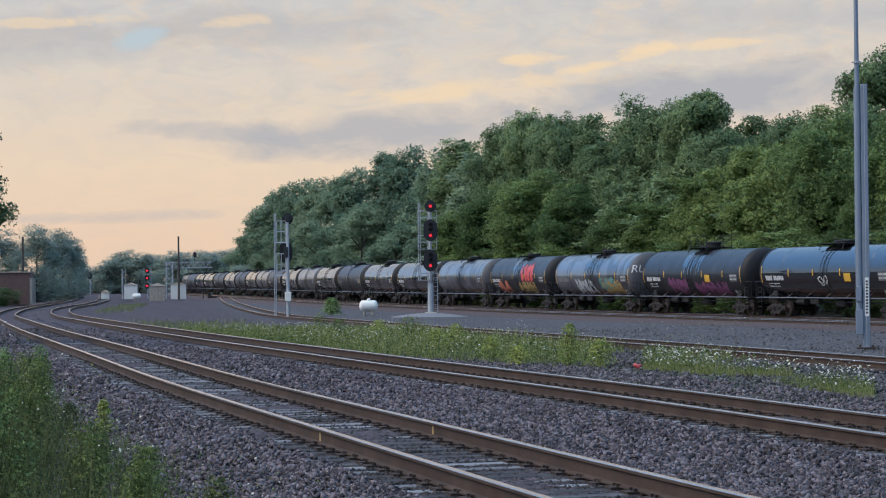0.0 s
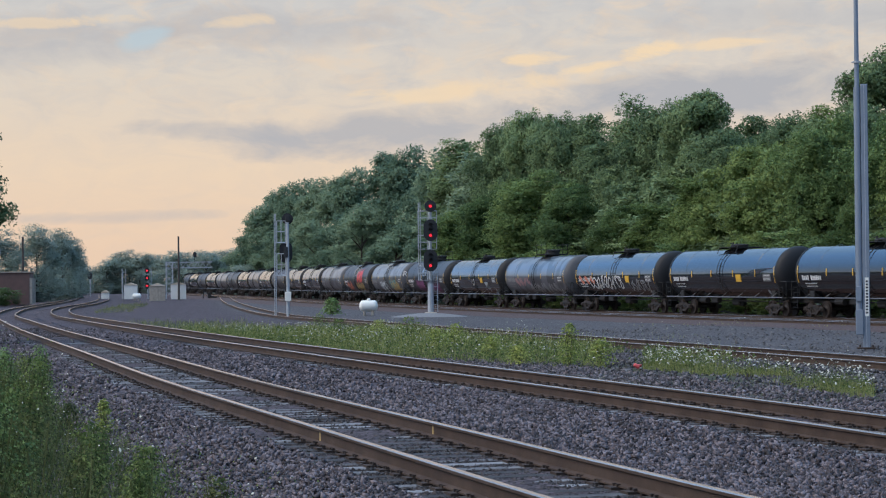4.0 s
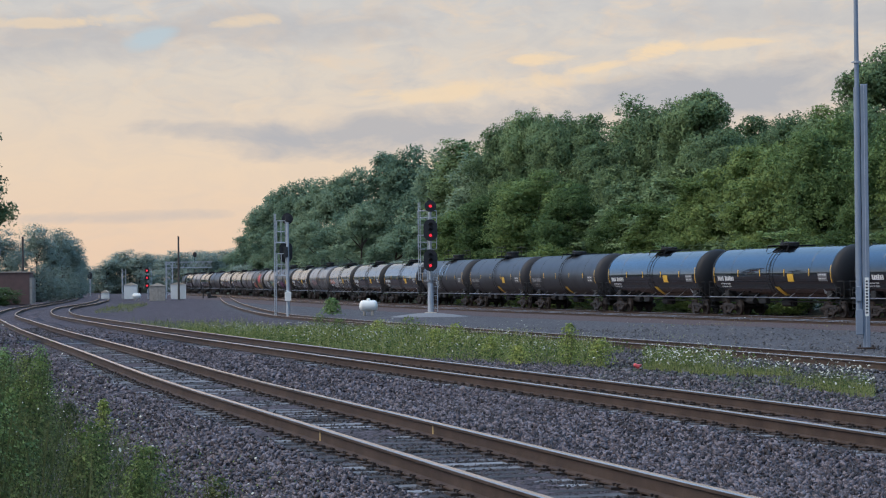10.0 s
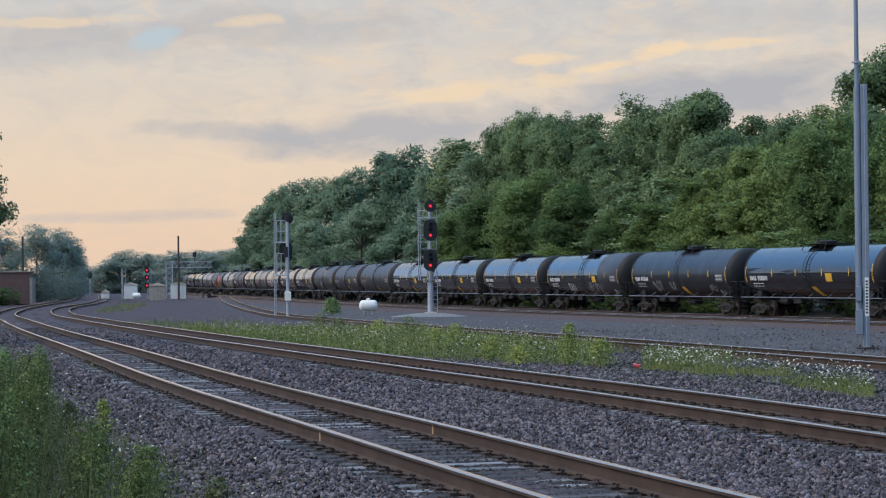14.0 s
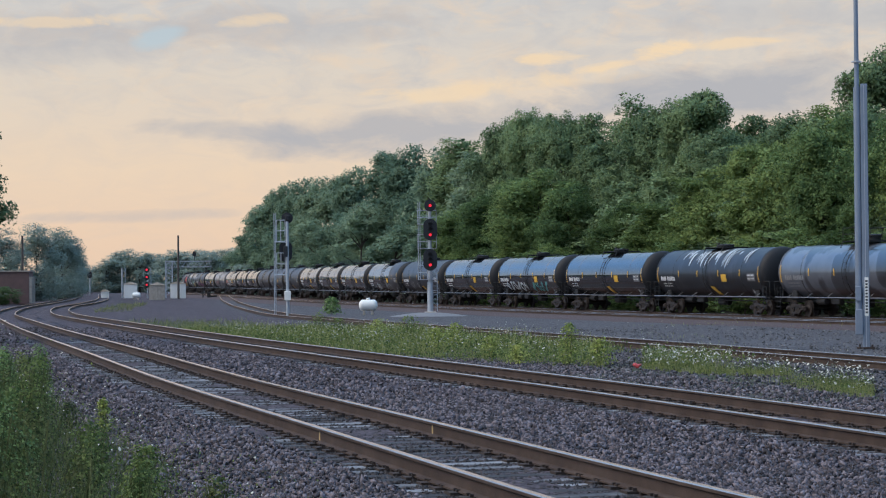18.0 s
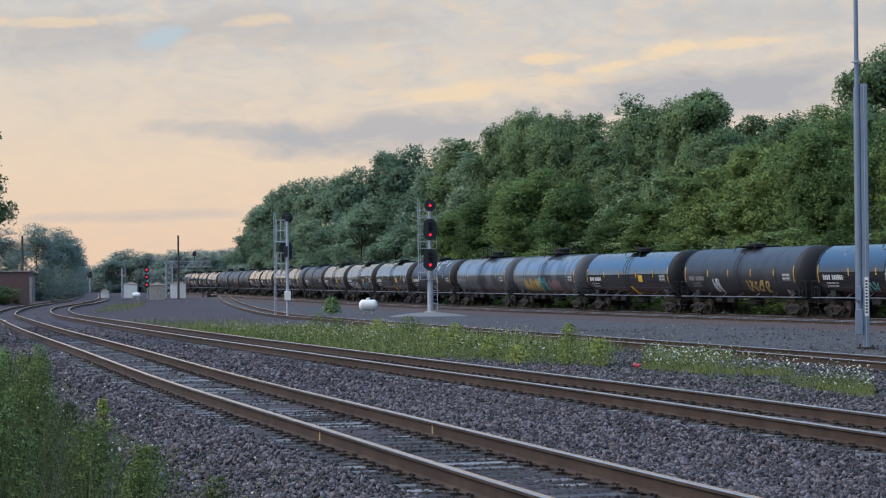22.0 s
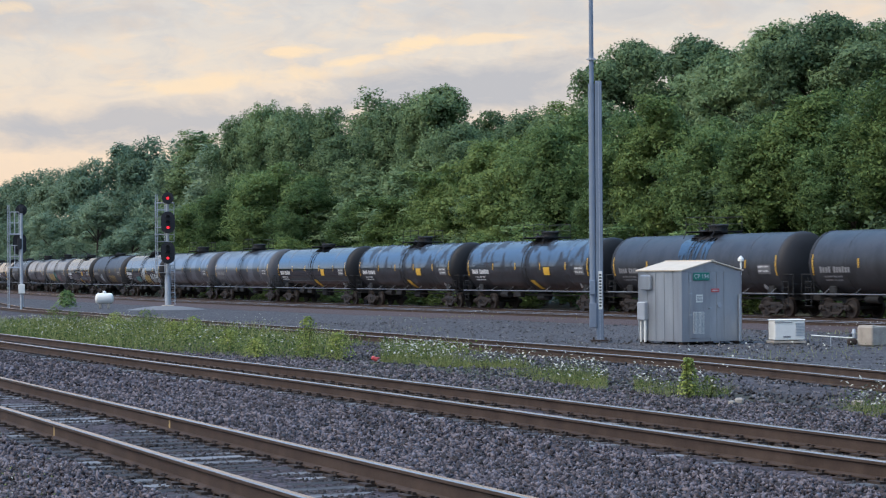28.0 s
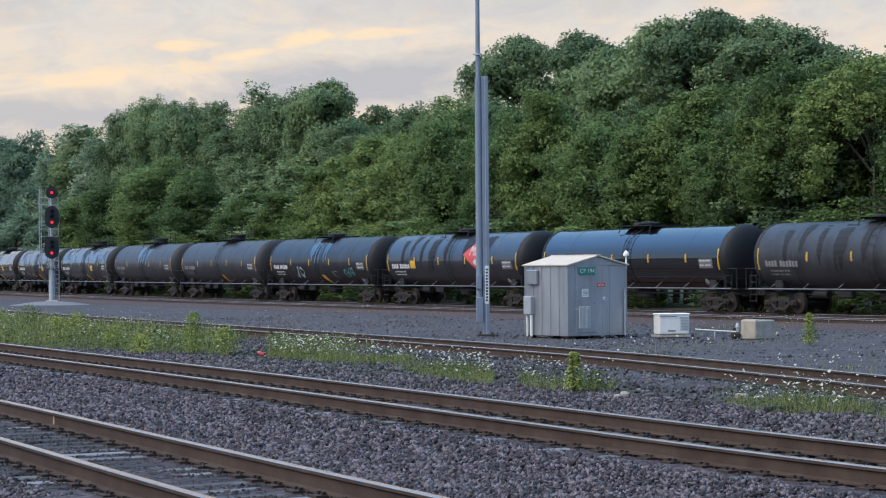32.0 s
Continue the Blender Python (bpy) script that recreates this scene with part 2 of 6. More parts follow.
aluminium = surface("dull_aluminium_sheet", [(0.25, 0.262, 0.28), (0.36, 0.375, 0.39), (0.48, 0.49, 0.495)], 1.2, 0.36, 0.6, 0.05, 60, stretch=(1, 1, 0.3), streak=0.35, streak_colour=(0.26, 0.26, 0.27))
# White roof sheet whose base colour has the warm sunset light painted in.
roof_metal = surface("sunset_tinted_white_roof_metal", [(0.50, 0.41, 0.30), (0.66, 0.55, 0.42)], 2, 0.6, 0.0, 0.05)
white_paint = surface("white_enamel", [(0.70, 0.685, 0.62), (0.81, 0.79, 0.72)], 3, 0.5, 0, 0.05)
grey_paint = surface("blue_grey_pole_paint", [(0.155, 0.19, 0.24), (0.22, 0.26, 0.315)], 2, 0.6, 0.2, 0.05)
signal_black = surface("matt_black_signal_housing", [(0.008, 0.008, 0.009), (0.02, 0.02, 0.022)], 5, 0.6, 0, 0.05)
concrete = surface("weathered_concrete", [(0.22, 0.19, 0.155), (0.37, 0.32, 0.26), (0.47, 0.41, 0.335)], 3, 0.9, 0, 0.4, 30, streak=0.4, streak_colour=(0.17, 0.15, 0.13))
sign_green = surface("green_sign_enamel", [(0.01, 0.17, 0.12), (0.015, 0.21, 0.15)], 4, 0.4, 0, 0.0)
brick_red = surface("red_brick_wall", [(0.11, 0.065, 0.055), (0.17, 0.10, 0.085)], 1.5, 0.9, 0, 0.3)
bark = surface("grey_brown_bark", [(0.035, 0.028, 0.022), (0.09, 0.075, 0.06)], 6, 0.95, 0, 0.6, 20, stretch=(1, 1, 0.25))
pole_wood = surface("dark_pole_wood", [(0.05, 0.04, 0.035), (0.10, 0.085, 0.075)], 4, 0.9, 0, 0.3, stretch=(1, 1, 0.1))
petal = surface("white_flower_umbel", [(0.36, 0.35, 0.28), (0.54, 0.53, 0.44)], 5, 0.8, 0, 0.0)
red_light = lamp_glow("red_signal_lens", (1.0, 0.04, 0.07), 1.1)


def leafy(name, colours, island=0.30, spread=0.45, scale=4.0):
    m = surface(name, colours, scale, 0.6, 0, 0.0, 30, spread=spread, island=island)
    nodes, links = m.node_tree.nodes, m.node_tree.links
    bsdf = next(n for n in nodes if n.type == "BSDF_PRINCIPLED")
    out = next(n for n in nodes if n.type == "OUTPUT_MATERIAL")
    thin, both = nodes.new("ShaderNodeBsdfTranslucent"), nodes.new("ShaderNodeMixShader")
    links.new(bsdf.inputs["Base Color"].links[0].from_socket, thin.inputs[0])
    both.inputs[0].default_value = 0.36
    links.new(bsdf.outputs[0], both.inputs[1]), links.new(thin.outputs[0], both.inputs[2]), links.new(both.outputs[0], out.inputs[0])
    bsdf.inputs["Specular IOR Level"].default_value = 0.08
    return m


leaf_green = leafy("broadleaf_green", [(0.072, 0.126, 0.050), (0.156, 0.238, 0.090), (0.250, 0.338, 0.122)])
# Back trees' green, lightened and cooled: mild haze painted into the leaf colour.
leaf_haze_light = leafy("haze_lightened_leaf_green", [(0.100, 0.158, 0.082), (0.184, 0.264, 0.132), (0.268, 0.360, 0.172)])
leaf_light = leafy("light_leaf_green", [(0.072, 0.122, 0.044), (0.152, 0.222, 0.074), (0.248, 0.322, 0.110)])
# Haze painted into these two leaf colours: paler and bluer with distance.
leaf_far_haze = leafy("haze_tinted_distant_green", [(0.22, 0.29, 0.25), (0.29, 0.365, 0.305), (0.35, 0.42, 0.35)])
leaf_haze_tint = leafy("haze_tinted_woodland_green", [(0.145, 0.225, 0.148), (0.205, 0.295, 0.19), (0.27, 0.36, 0.225)])
weed_green = leafy("weed_green", [(0.055, 0.088, 0.028), (0.115, 0.165, 0.048), (0.20, 0.245, 0.08)], 0.8, 0.3, 0.6)
weed_dull = leafy("dull_weed_green", [(0.042, 0.060, 0.024), (0.085, 0.108, 0.040), (0.155, 0.165, 0.068)], 0.8, 0.3, 0.6)
weed_yellow = leafy("yellow_green_weed", [(0.09, 0.115, 0.035), (0.19, 0.22, 0.068), (0.34, 0.34, 0.125)], 0.8, 0.3, 0.6)


weed_bright = leafy("bright_yellow_green_weed", [(0.15, 0.195, 0.048), (0.26, 0.31, 0.076), (0.40, 0.42, 0.13)], 0.6, 0.2, 0.6)


# ---- mesh helpers ----
class Geo:
    """Vertices, faces and material slots of one mesh."""

    def __init__(self):
        self.v, self.f, self.s = [], [], []

    def put(self, verts, faces, slot=0, m=None):
        n = len(self.v)
        self.v += [tuple(m @ Vector(p)) for p in verts] if m is not None else [tuple(p) for p in verts]
        self.f += [tuple(n + i for i in f) for f in faces]
        self.s += [slot] * len(faces)
        return self

    def box(self, c, size, slot=0, m=None, bevel=0.0):
        bm = bmesh.new()
        bmesh.ops.create_cube(bm, size=1, matrix=Matrix.Translation(c) @ Matrix.Diagonal((*size, 1)))
        if bevel:
            bmesh.ops.bevel(bm, geom=bm.edges[:], offset=bevel, segments=1, affect="EDGES")
        bm.verts.index_update()
        self.put([v.co[:] for v in bm.verts], [[v.index for v in f.verts] for f in bm.faces], slot, m)
        bm.free()
        return self

    def tube(self, p, q, r, r2=None, n=8, slot=0, m=None, caps=True):
        p, q = Vector(p), Vector(q)
        r2 = r if r2 is None else r2
        turn = (q - p).to_track_quat("Z", "Y").to_matrix()
        ring = [turn @ Vector((math.cos(a), math.sin(a), 0)) for a in (2 * math.pi * i / n for i in range(n))]
        verts = [p + v * r for v in ring] + [q + v * r2 for v in ring]
        faces = [(i, (i + 1) % n, n + (i + 1) % n, n + i) for i in range(n)]
        if caps:
            faces += [tuple(range(n - 1, -1, -1)), tuple(range(n, 2 * n))]
        return self.put(verts, faces, slot, m)

    def pipe(self, points, r, n=6, slot=0, m=None):
        for p, q in zip(points, points[1:]):
            self.tube(p, q, r, n=n, slot=slot, m=m)
        return self

    def lathe(self, profile, n=32, axis="x", slot=0, m=None, c=(0, 0, 0)):
        """Turns (distance along the axis, radius) about the axis."""
        verts, faces = [], []
        for d, r in profile:
            for i in range(n):
                a = 2 * math.pi * i / n
                u, w = r * math.cos(a), r * math.sin(a)
                verts.append({"x": (d + c[0], u + c[1], w + c[2]), "y": (u + c[0], d + c[1], w + c[2]), "z": (u + c[0], w + c[1], d + c[2])}[axis])
        for k in range(len(profile) - 1):
            faces += [(k * n + i, k * n + (i + 1) % n, (k + 1) * n + (i + 1) % n, (k + 1) * n + i) for i in range(n)]
        faces += [tuple(range(n - 1, -1, -1)), tuple(range((len(profile) - 1) * n, len(profile) * n))]
        return self.put(verts, faces, slot, m)

    def mesh(self, name, *materials, smooth=False):
        me = bpy.data.meshes.new(name)
        me.from_pydata(self.v, [], self.f)
        for m in materials:
            me.materials.append(m)
        if len(materials) > 1:
            me.polygons.foreach_set("material_index", self.s)
        bm = bmesh.new()
        bm.from_mesh(me)
        bmesh.ops.recalc_face_normals(bm, faces=bm.faces[:])
        bm.to_mesh(me), bm.free()
        if smooth:
            me.polygons.foreach_set("use_smooth", [True] * len(me.polygons))
            me.set_sharp_from_angle(angle=radians(35))
        me.update()
        return me


def child(name, mesh, parent, m=None, label=""):
    ob = new(name, mesh)
    ob.parent = parent
    if m is not None:
        ob.matrix_basis = m
    return tagged(ob, label, kind="stuff" if name in ("stencil_number", "stencil_data", "test_panel", "label_print", "notice_print", "warning_print", "spilled_oil", "pale_residue", "graffiti", "stalk", "foliage", "side_ladder", "beam_bracing", "column_bracing") else "")


def part(name, geo, material, parent, label="", smooth=False, m=None):
    mats = material if isinstance(material, tuple) else (material,)
    return child(name, geo.mesh(name, *mats, smooth=smooth), parent, m, label)


def thing(name, m, label, category, group="", kind=""):
    ob = new(name)
    ob.empty_display_size = 0.3
    ob.matrix_basis = m
    return tagged(ob, label, category, group, kind)


def raw_mesh(name, verts, faces, *materials):
    """A large mesh from arrays; all faces with the same number of corners."""
    me = bpy.data.meshes.new(name)
    k = faces.shape[1]
    me.vertices.add(len(verts)), me.loops.add(faces.size), me.polygons.add(len(faces))
    me.vertices.foreach_set("co", np.ascontiguousarray(verts, dtype=np.float32).ravel())
    me.loops.foreach_set("vertex_index", np.ascontiguousarray(faces, dtype=np.int32).ravel())
    me.polygons.foreach_set("loop_start", np.arange(0, faces.size, k, dtype=np.int32))
    for m in materials:
        me.materials.append(m)
    me.update(calc_edges=True)
    return me


# ---- lines of the tracks ----
class Line:
    """A smooth line through plan points, by distance along it."""

    def __init__(self, points):
        p = np.array(points, float)
        out = []
        for i in range(len(p) - 1):
            a, b = p[i], p[i + 1]
            ta = (p[i + 1] - p[i - 1]) / np.linalg.norm(p[i + 1] - p[i - 1]) if i else (b - a) / np.linalg.norm(b - a)
            tb = (p[i + 2] - p[i]) / np.linalg.norm(p[i + 2] - p[i]) if i + 2 < len(p) else (b - a) / np.linalg.norm(b - a)
            d = np.linalg.norm(b - a)
            for u in np.linspace(0, 1, 24, endpoint=False):
                h = (2 * u ** 3 - 3 * u ** 2 + 1, u ** 3 - 2 * u ** 2 + u, -2 * u ** 3 + 3 * u ** 2, u ** 3 - u ** 2)
                out.append(h[0] * a + h[1] * d * ta + h[2] * b + h[3] * d * tb)
        self.p = np.array(out + [p[-1]])
        self.d = np.concatenate([[0], np.cumsum(np.linalg.norm(np.diff(self.p, axis=0), axis=1))])

    def at(self, d):
        return np.array([np.interp(d, self.d, self.p[:, 0]), np.interp(d, self.d, self.p[:, 1])])

    def way(self, d):
        v = self.at(min(d + 0.5, self.d[-1])) - self.at(max(d - 0.5, 0))
        return v / np.linalg.norm(v)

    def x(self, y):
        return np.interp(y, self.p[:, 1], self.p[:, 0])

    def dist(self, y):
        return float(np.interp(y, self.p[:, 1], self.d))

    def beside(self, d, off):
        w = self.way(d)
        return self.at(d) + off * np.array([w[1], -w[0]])


MAIN_A = Line([(22, -50), (9.6, -10), (3.8, 9), (1.62, 16.5), (-0.72, 24.9), (-4.2, 37.4), (-8.55, 54.4), (-13.1, 72.4), (-17.0, 88.4), (-22.95, 114), (-31.9, 154), (-40.2, 201), (-45.5, 243), (-53, 300), (-69, 400), (-95, 560), (-130, 800)])
MAIN_B = Line([(28, -50), (15.6, -10), (10.3, 8), (8.7, 14.5), (6.75, 20.6), (4.4, 29), (2.35, 36.2), (-0.1, 44.3), (-3.5, 55.8), (-7.5, 70), (-12.9, 91), (-18.5, 114), (-27.6, 154), (-36.0, 201), (-40.6, 243), (-48.2, 300), (-64.3, 400), (-90.3, 560), (-125, 800)])
SIDING = Line([(15.2, -40), (14.6, 0), (13.62, 22.3), (12.73, 30.7), (12.13, 35.7), (11.12, 42.6), (9.59, 49.8), (7.88, 57.3), (6.39, 64.2), (3.96, 75.4), (0.77, 90.0), (-2.25, 104.7), (-6.16, 123.1), (-11.5, 148.0), (-19.0, 200.0), (-27.5, 270.0), (-36.2, 350.0)])
TRAIN_LINE = Line([(205, -358), (108, -106), (50.7, 43), (30.99, 92.9), (24.67, 110), (18.83, 127), (13.37, 144.3), (8.58, 161), (-0.32, 195.5), (-8.3, 230), (-15.4, 264.6), (-22.3, 299.4), (-34, 360), (-46, 415), (-55, 460), (-60.5, 510), (-60, 560), (-52, 620), (-38, 690), (-15, 790)])
YARD_LINE = Line([tuple(TRAIN_LINE.beside(TRAIN_LINE.dist(y), -5.0)) for y in (-100, 0, 43, 70, 93, 110, 127, 144, 161, 195, 230, 265, 299, 360, 415, 460)])


def ease(a, b, u):
    u = np.clip(u, 0, 1)
    return a + (b - a) * u * u * (3 - 2 * u)


def z_main_a(y):
    return ease(0.74, 0.15, (y - 45) / 150)


def z_main_b(y):
    return ease(0.66, 0.15, (y - 50) / 140)


def z_siding(y):
    return ease(0.58, 0.17, (y - 30) / 120)


def z_train(y):
    return 0.17 + 0 * y


def ground_z(x, y):
    """Height of the ground: the ballasted main lines on their bank, the siding below, the yard at zero."""
    a, b, c, za, zb, zc = MAIN_A.x(y), MAIN_B.x(y), SIDING.x(y), z_main_a(y), z_main_b(y), z_siding(y)
    xs = [a - 60, a - 12, a - 6, a - 3.2, a - 1.8, a + 1.8, a + 2.3, b - 2.3, b - 1.8, b + 1.7]
    zs = [0.2, za - 0.25, za - 0.3, za - 0.34, za - 0.21, za - 0.21, za - 0.25, zb - 0.25, zb - 0.21, zb - 0.21]
    if c - 1.7 > b + 3.4:
        xs += [b + 2.9, c - 1.7, c + 1.7, c + 5.5]
        zs += [zb - 0.42, zc - 0.2, zc - 0.2, -0.03]
    else:
        xs += [b + 7]
        zs += [-0.03]
    return float(np.interp(x, xs, zs))


# ---- ground ----
def build_ground():
    rows = np.concatenate([np.arange(-60, 8, 4), np.arange(8, 60, 1.0), np.arange(60, 200, 4), np.arange(200, 800, 20), [800, 1200, 2000, 4000]])
    verts, zone = [], []
    rng = np.random.default_rng(3)
    for y in rows:
        a, b, c = float(MAIN_A.x(y)), float(MAIN_B.x(y)), float(SIDING.x(y))
        c = max(c, b + 5.2)
        t = float(TRAIN_LINE.x(min(y, 500)))
        xs = [-4000, -1500, -500, a - 60, a - 30, a - 18, a - 12, a - 9, a - 7, a - 6, a - 5, a - 4.2, a - 3.2, a - 2.5, a - 1.8, a - 0.9, a, a + 0.9, a + 1.8, a + 2.3,
              (a + b) / 2, b - 2.3, b - 1.8, b - 0.9, b, b + 0.9, b + 1.7, b + 2.3, b + 2.9]
        xs += list(np.linspace(b + 2.9, c - 1.7, 6)[1:]) + [c - 0.8, c, c + 0.8, c + 1.7, c + 2.6, c + 3.6, c + 5.5, c + 8, c + 12, c + 18, c + 26, c + 40, c + 70, 250, 600, 1500, 4000]
        for x in np.maximum.accumulate(np.array(xs)):
            z = ground_z(x, y) + (rng.normal(0, 0.012) if abs(x) < 200 and y < 300 else 0)
            verts.append((x, y, z))
            yard = np.clip((x - (c - 2.2)) / 1.5, 0, 1)
            grass = 1 - np.clip((x - (a - 5.2 if y < 90 else a - 7)) / 1.2, 0, 1)
            strip = np.clip((x - (b + 2.4)) / 0.8, 0, 1) * np.clip((min(c - 2.4, b + 9) - x) / 0.8, 0, 1) * (0.0 if y > 130 else 1.0 if y > 30 else 0.4)
            wood = np.clip((x - t - 2.6) / 2, 0, 1)
            zone.append((yard, max(grass, strip * 0.85, wood), 0, 1))
    n = len(verts) // len(rows)
    i, j = np.meshgrid(np.arange(len(rows) - 1), np.arange(n - 1), indexing="ij")
    k = (i * n + j).ravel()
    me = raw_mesh("ground", np.array(verts), np.stack([k, k + 1, k + n + 1, k + n], 1))
    layer = me.color_attributes.new("zone", "FLOAT_COLOR", "POINT")
    layer.data.foreach_set("color", np.array(zone, np.float32).ravel())
    m = bpy.data.materials.new("ground_of_stone_and_soil")
    m.use_nodes = True
    net = Net(m.node_tree)
    place = net.add("TexCoord").outputs["Object"]
    att = net.add("Attribute", attribute_name="zone")
    sep = net.add("SeparateColor")
    net.put(sep, 0, att.outputs["Color"])
    vor = net.add("TexVoronoi")
    net.put(vor, "Vector", place), net.put(vor, "Scale", 16.0)
    tone = net.add("SeparateColor")
    net.put(tone, 0, vor.outputs["Color"])
    big = net.noise(place, 0.35, 5, 0.6)
    mid = net.noise(place, 1.6, 4, 0.65)
    fac = net.math("ADD", net.math("MULTIPLY", tone.outputs[0], 0.42), net.math("ADD", net.math("MULTIPLY", big, 0.28), net.math("MULTIPLY", net.grey(mid, 0.28, 0.72), 0.30)))
    stone = net.ramp(fac, [(0.1, STONE[0]), (0.4, STONE[1]), (0.65, STONE[2]), (0.95, STONE[3])])
    gravel = net.ramp(fac, [(0.1, (0.026, 0.024, 0.025)), (0.45, (0.064, 0.060, 0.062)), (0.7, (0.106, 0.100, 0.102)), (0.95, (0.19, 0.18, 0.18))])
    soil = net.ramp(net.noise(place, 2.5, 6, 0.65), [(0.3, (0.022, 0.028, 0.013)), (0.5, (0.042, 0.052, 0.022)), (0.7, (0.08, 0.078, 0.045))])
    col = net.mix(sep.outputs[0], stone, gravel)
    patch = net.math("MULTIPLY", sep.outputs[1], net.grey(net.noise(place, 0.8, 5, 0.6), 0.3, 0.5))
    col = net.mix(patch, col, soil)
    bsdf = net.add("BsdfPrincipled")
    net.put(bsdf, "Base Color", col), net.put(bsdf, "Roughness", 0.95), net.put(bsdf, "Specular IOR Level", 0.2)
    bump = net.add("Bump")
    net.put(bump, "Strength", 0.8), net.put(bump, "Distance", 0.03)
    net.put(bump, "Height", net.math("SUBTRACT", 1.0, vor.outputs["Distance"])), net.put(bsdf, "Normal", bump.outputs[0])
    net.tree.links.new(bsdf.outputs[0], net.add("OutputMaterial").inputs[0])
    me.materials.append(m)
    return tagged(new("ground", me), "dark crushed stone ground sloping from ballast bank to gravel yard", "ground", kind="structure")


build_ground()

# ---- tracks ----
RAIL = [(-0.030, 0.0), (0.030, 0.0), (0.037, -0.010), (0.037, -0.036), (0.010, -0.050), (0.009, -0.150), (0.075, -0.165), (0.075, -0.180),
        (-0.075, -0.180), (-0.075, -0.165), (-0.009, -0.150), (-0.010, -0.050), (-0.037, -0.036), (-0.037, -0.010)]


def rail(line, off, zf, y0, y1, parent):
    d, end, geo, rings = line.dist(y0), line.dist(y1), Geo(), 0
    n = len(RAIL)
    while d < end:
        p, w = line.beside(d, off), line.way(d)
        side, z = np.array([w[1], -w[0]]), float(zf(p[1]))
        geo.v += [(p[0] + u * side[0], p[1] + u * side[1], z + h) for u, h in RAIL]
        if rings:
            for i in range(n):
                a, b = (rings - 1) * n + i, (rings - 1) * n + (i + 1) % n
                geo.f.append((a, b, b + n, a + n))
                geo.s.append(1 if i in (0, 1, 13) else 0)
        rings += 1
        d += 0.8 if p[1] < 60 else 2.5 if p[1] < 200 else 6
    return part("rail", geo, (rail_rust, rail_head), parent)


TRACKS = {}
for name, line, zf, y0, y1, text in (("main_track_near", MAIN_A, z_main_a, -20, 420, "curving main track with polished rails on stone ballast"),
                                     ("main_track_far", MAIN_B, z_main_b, -20, 420, "second main track with tall rusty rails on stone ballast"),
                                     ("siding_track", SIDING, z_siding, -20, 345, "rusty low siding track among weeds and gravel"),
                                     ("yard_track", YARD_LINE, z_train, -40, 440, "empty rusty brown yard track beside the train"),
                                     ("train_track", TRAIN_LINE, z_train, -350, 780, "yard track under the moving tank train")):
    TRACKS[name] = thing(name, Matrix(), text, "railway track", kind="structure")
    for off in (-0.752, 0.752):
        rail(line, off, zf, y0, y1, TRACKS[name])


def bed(line, y0, y1, parent, near=-2.5):
    """The low ballast bed under a yard track."""
    d, end, geo, k = line.dist(y0), line.dist(y1), Geo(), 0
    while d < end:
        for off, z in ((near, -0.09), (near + 0.8, 0.01), (1.7, 0.015), (2.5, -0.09)):
            p = line.beside(d, off)
            geo.v.append((p[0], p[1], z))
        if k:
            geo.f += [(4 * k - 4 + i, 4 * k - 3 + i, 4 * k + 1 + i, 4 * k + i) for i in range(3)]
            geo.s += [0, 0, 0]
        k += 1
        d += 4
    part("ballast_bed", geo, bed_brown, parent)


bed(YARD_LINE, -30, 440, TRACKS["yard_track"], -6.0)
bed(TRAIN_LINE, -100, 600, TRACKS["train_track"])


def tie_meshes():
    tie = Geo().box((0, 0, -0.09), (2.6, 0.225, 0.18), bevel=0.012).mesh("tie", tie_wood)
    g = Geo().box((0, 0, 0.012), (0.36, 0.19, 0.024))
    for u in (-1, 1):
        for v in (-1, 1):
            g.box((u * 0.095, v * 0.05, 0.035), (0.035, 0.035, 0.03))
            g.box((u * 0.05, v * 0.16, 0.010), (0.07, 0.035, 0.032))
    return tie, g.mesh("tie_plate", plate_steel)


TIE, TIE_PLATE = tie_meshes()
TIE_AT = {}


def ties(track, line, zf, y0, y1, step, plates):
    rng = random.Random(y1)
    d, end = line.dist(y0), line.dist(y1)
    while d < end:
        p, w = line.at(d), line.way(d)
        m = pose(p[0], p[1], float(zf(p[1])) - 0.198, 0, 0, math.degrees(math.atan2(w[1], w[0])) - 90 + rng.uniform(-0.6, 0.6))
        t = child("tie", TIE, track, m @ pose(rng.uniform(-0.03, 0.03), 0, rng.uniform(-0.012, 0.002)))
        if plates and p[1] < plates:
            for u in (-0.752, 0.752):
                child("tie_plate", TIE_PLATE, t, pose(u, 0, 0.001))
        TIE_AT.setdefault(y1, []).append(d)
        d += step + rng.uniform(-0.015, 0.015)


ties(TRACKS["main_track_near"], MAIN_A, z_main_a, 9, 75, 0.5, 52)
ties(TRACKS["main_track_far"], MAIN_B, z_main_b, 12, 76, 0.5, 52)
ties(TRACKS["siding_track"], SIDING, z_siding, 26, 90, 0.6, 0)
ties(TRACKS["yard_track"], YARD_LINE, z_train, 60, 140, 0.6, 0)


# ---- tank cars ----
R, ZC = 1.52, 2.50
MESH = {}


def cached(name, make, *materials, smooth=False):
    key = (name, *[m.name for m in materials])
    if key not in MESH:
        MESH[key] = make().mesh(name, *materials, smooth=smooth)
    return MESH[key]


def on_tank(x, z, lift=0.008):
    """A point on the side of the tank that faces the main line."""
    s = max(-1.0, min(1.0, (z - ZC) / R))
    a = math.asin(s)
    return (x, (R + lift) * math.cos(a), ZC + (R + lift) * math.sin(a))


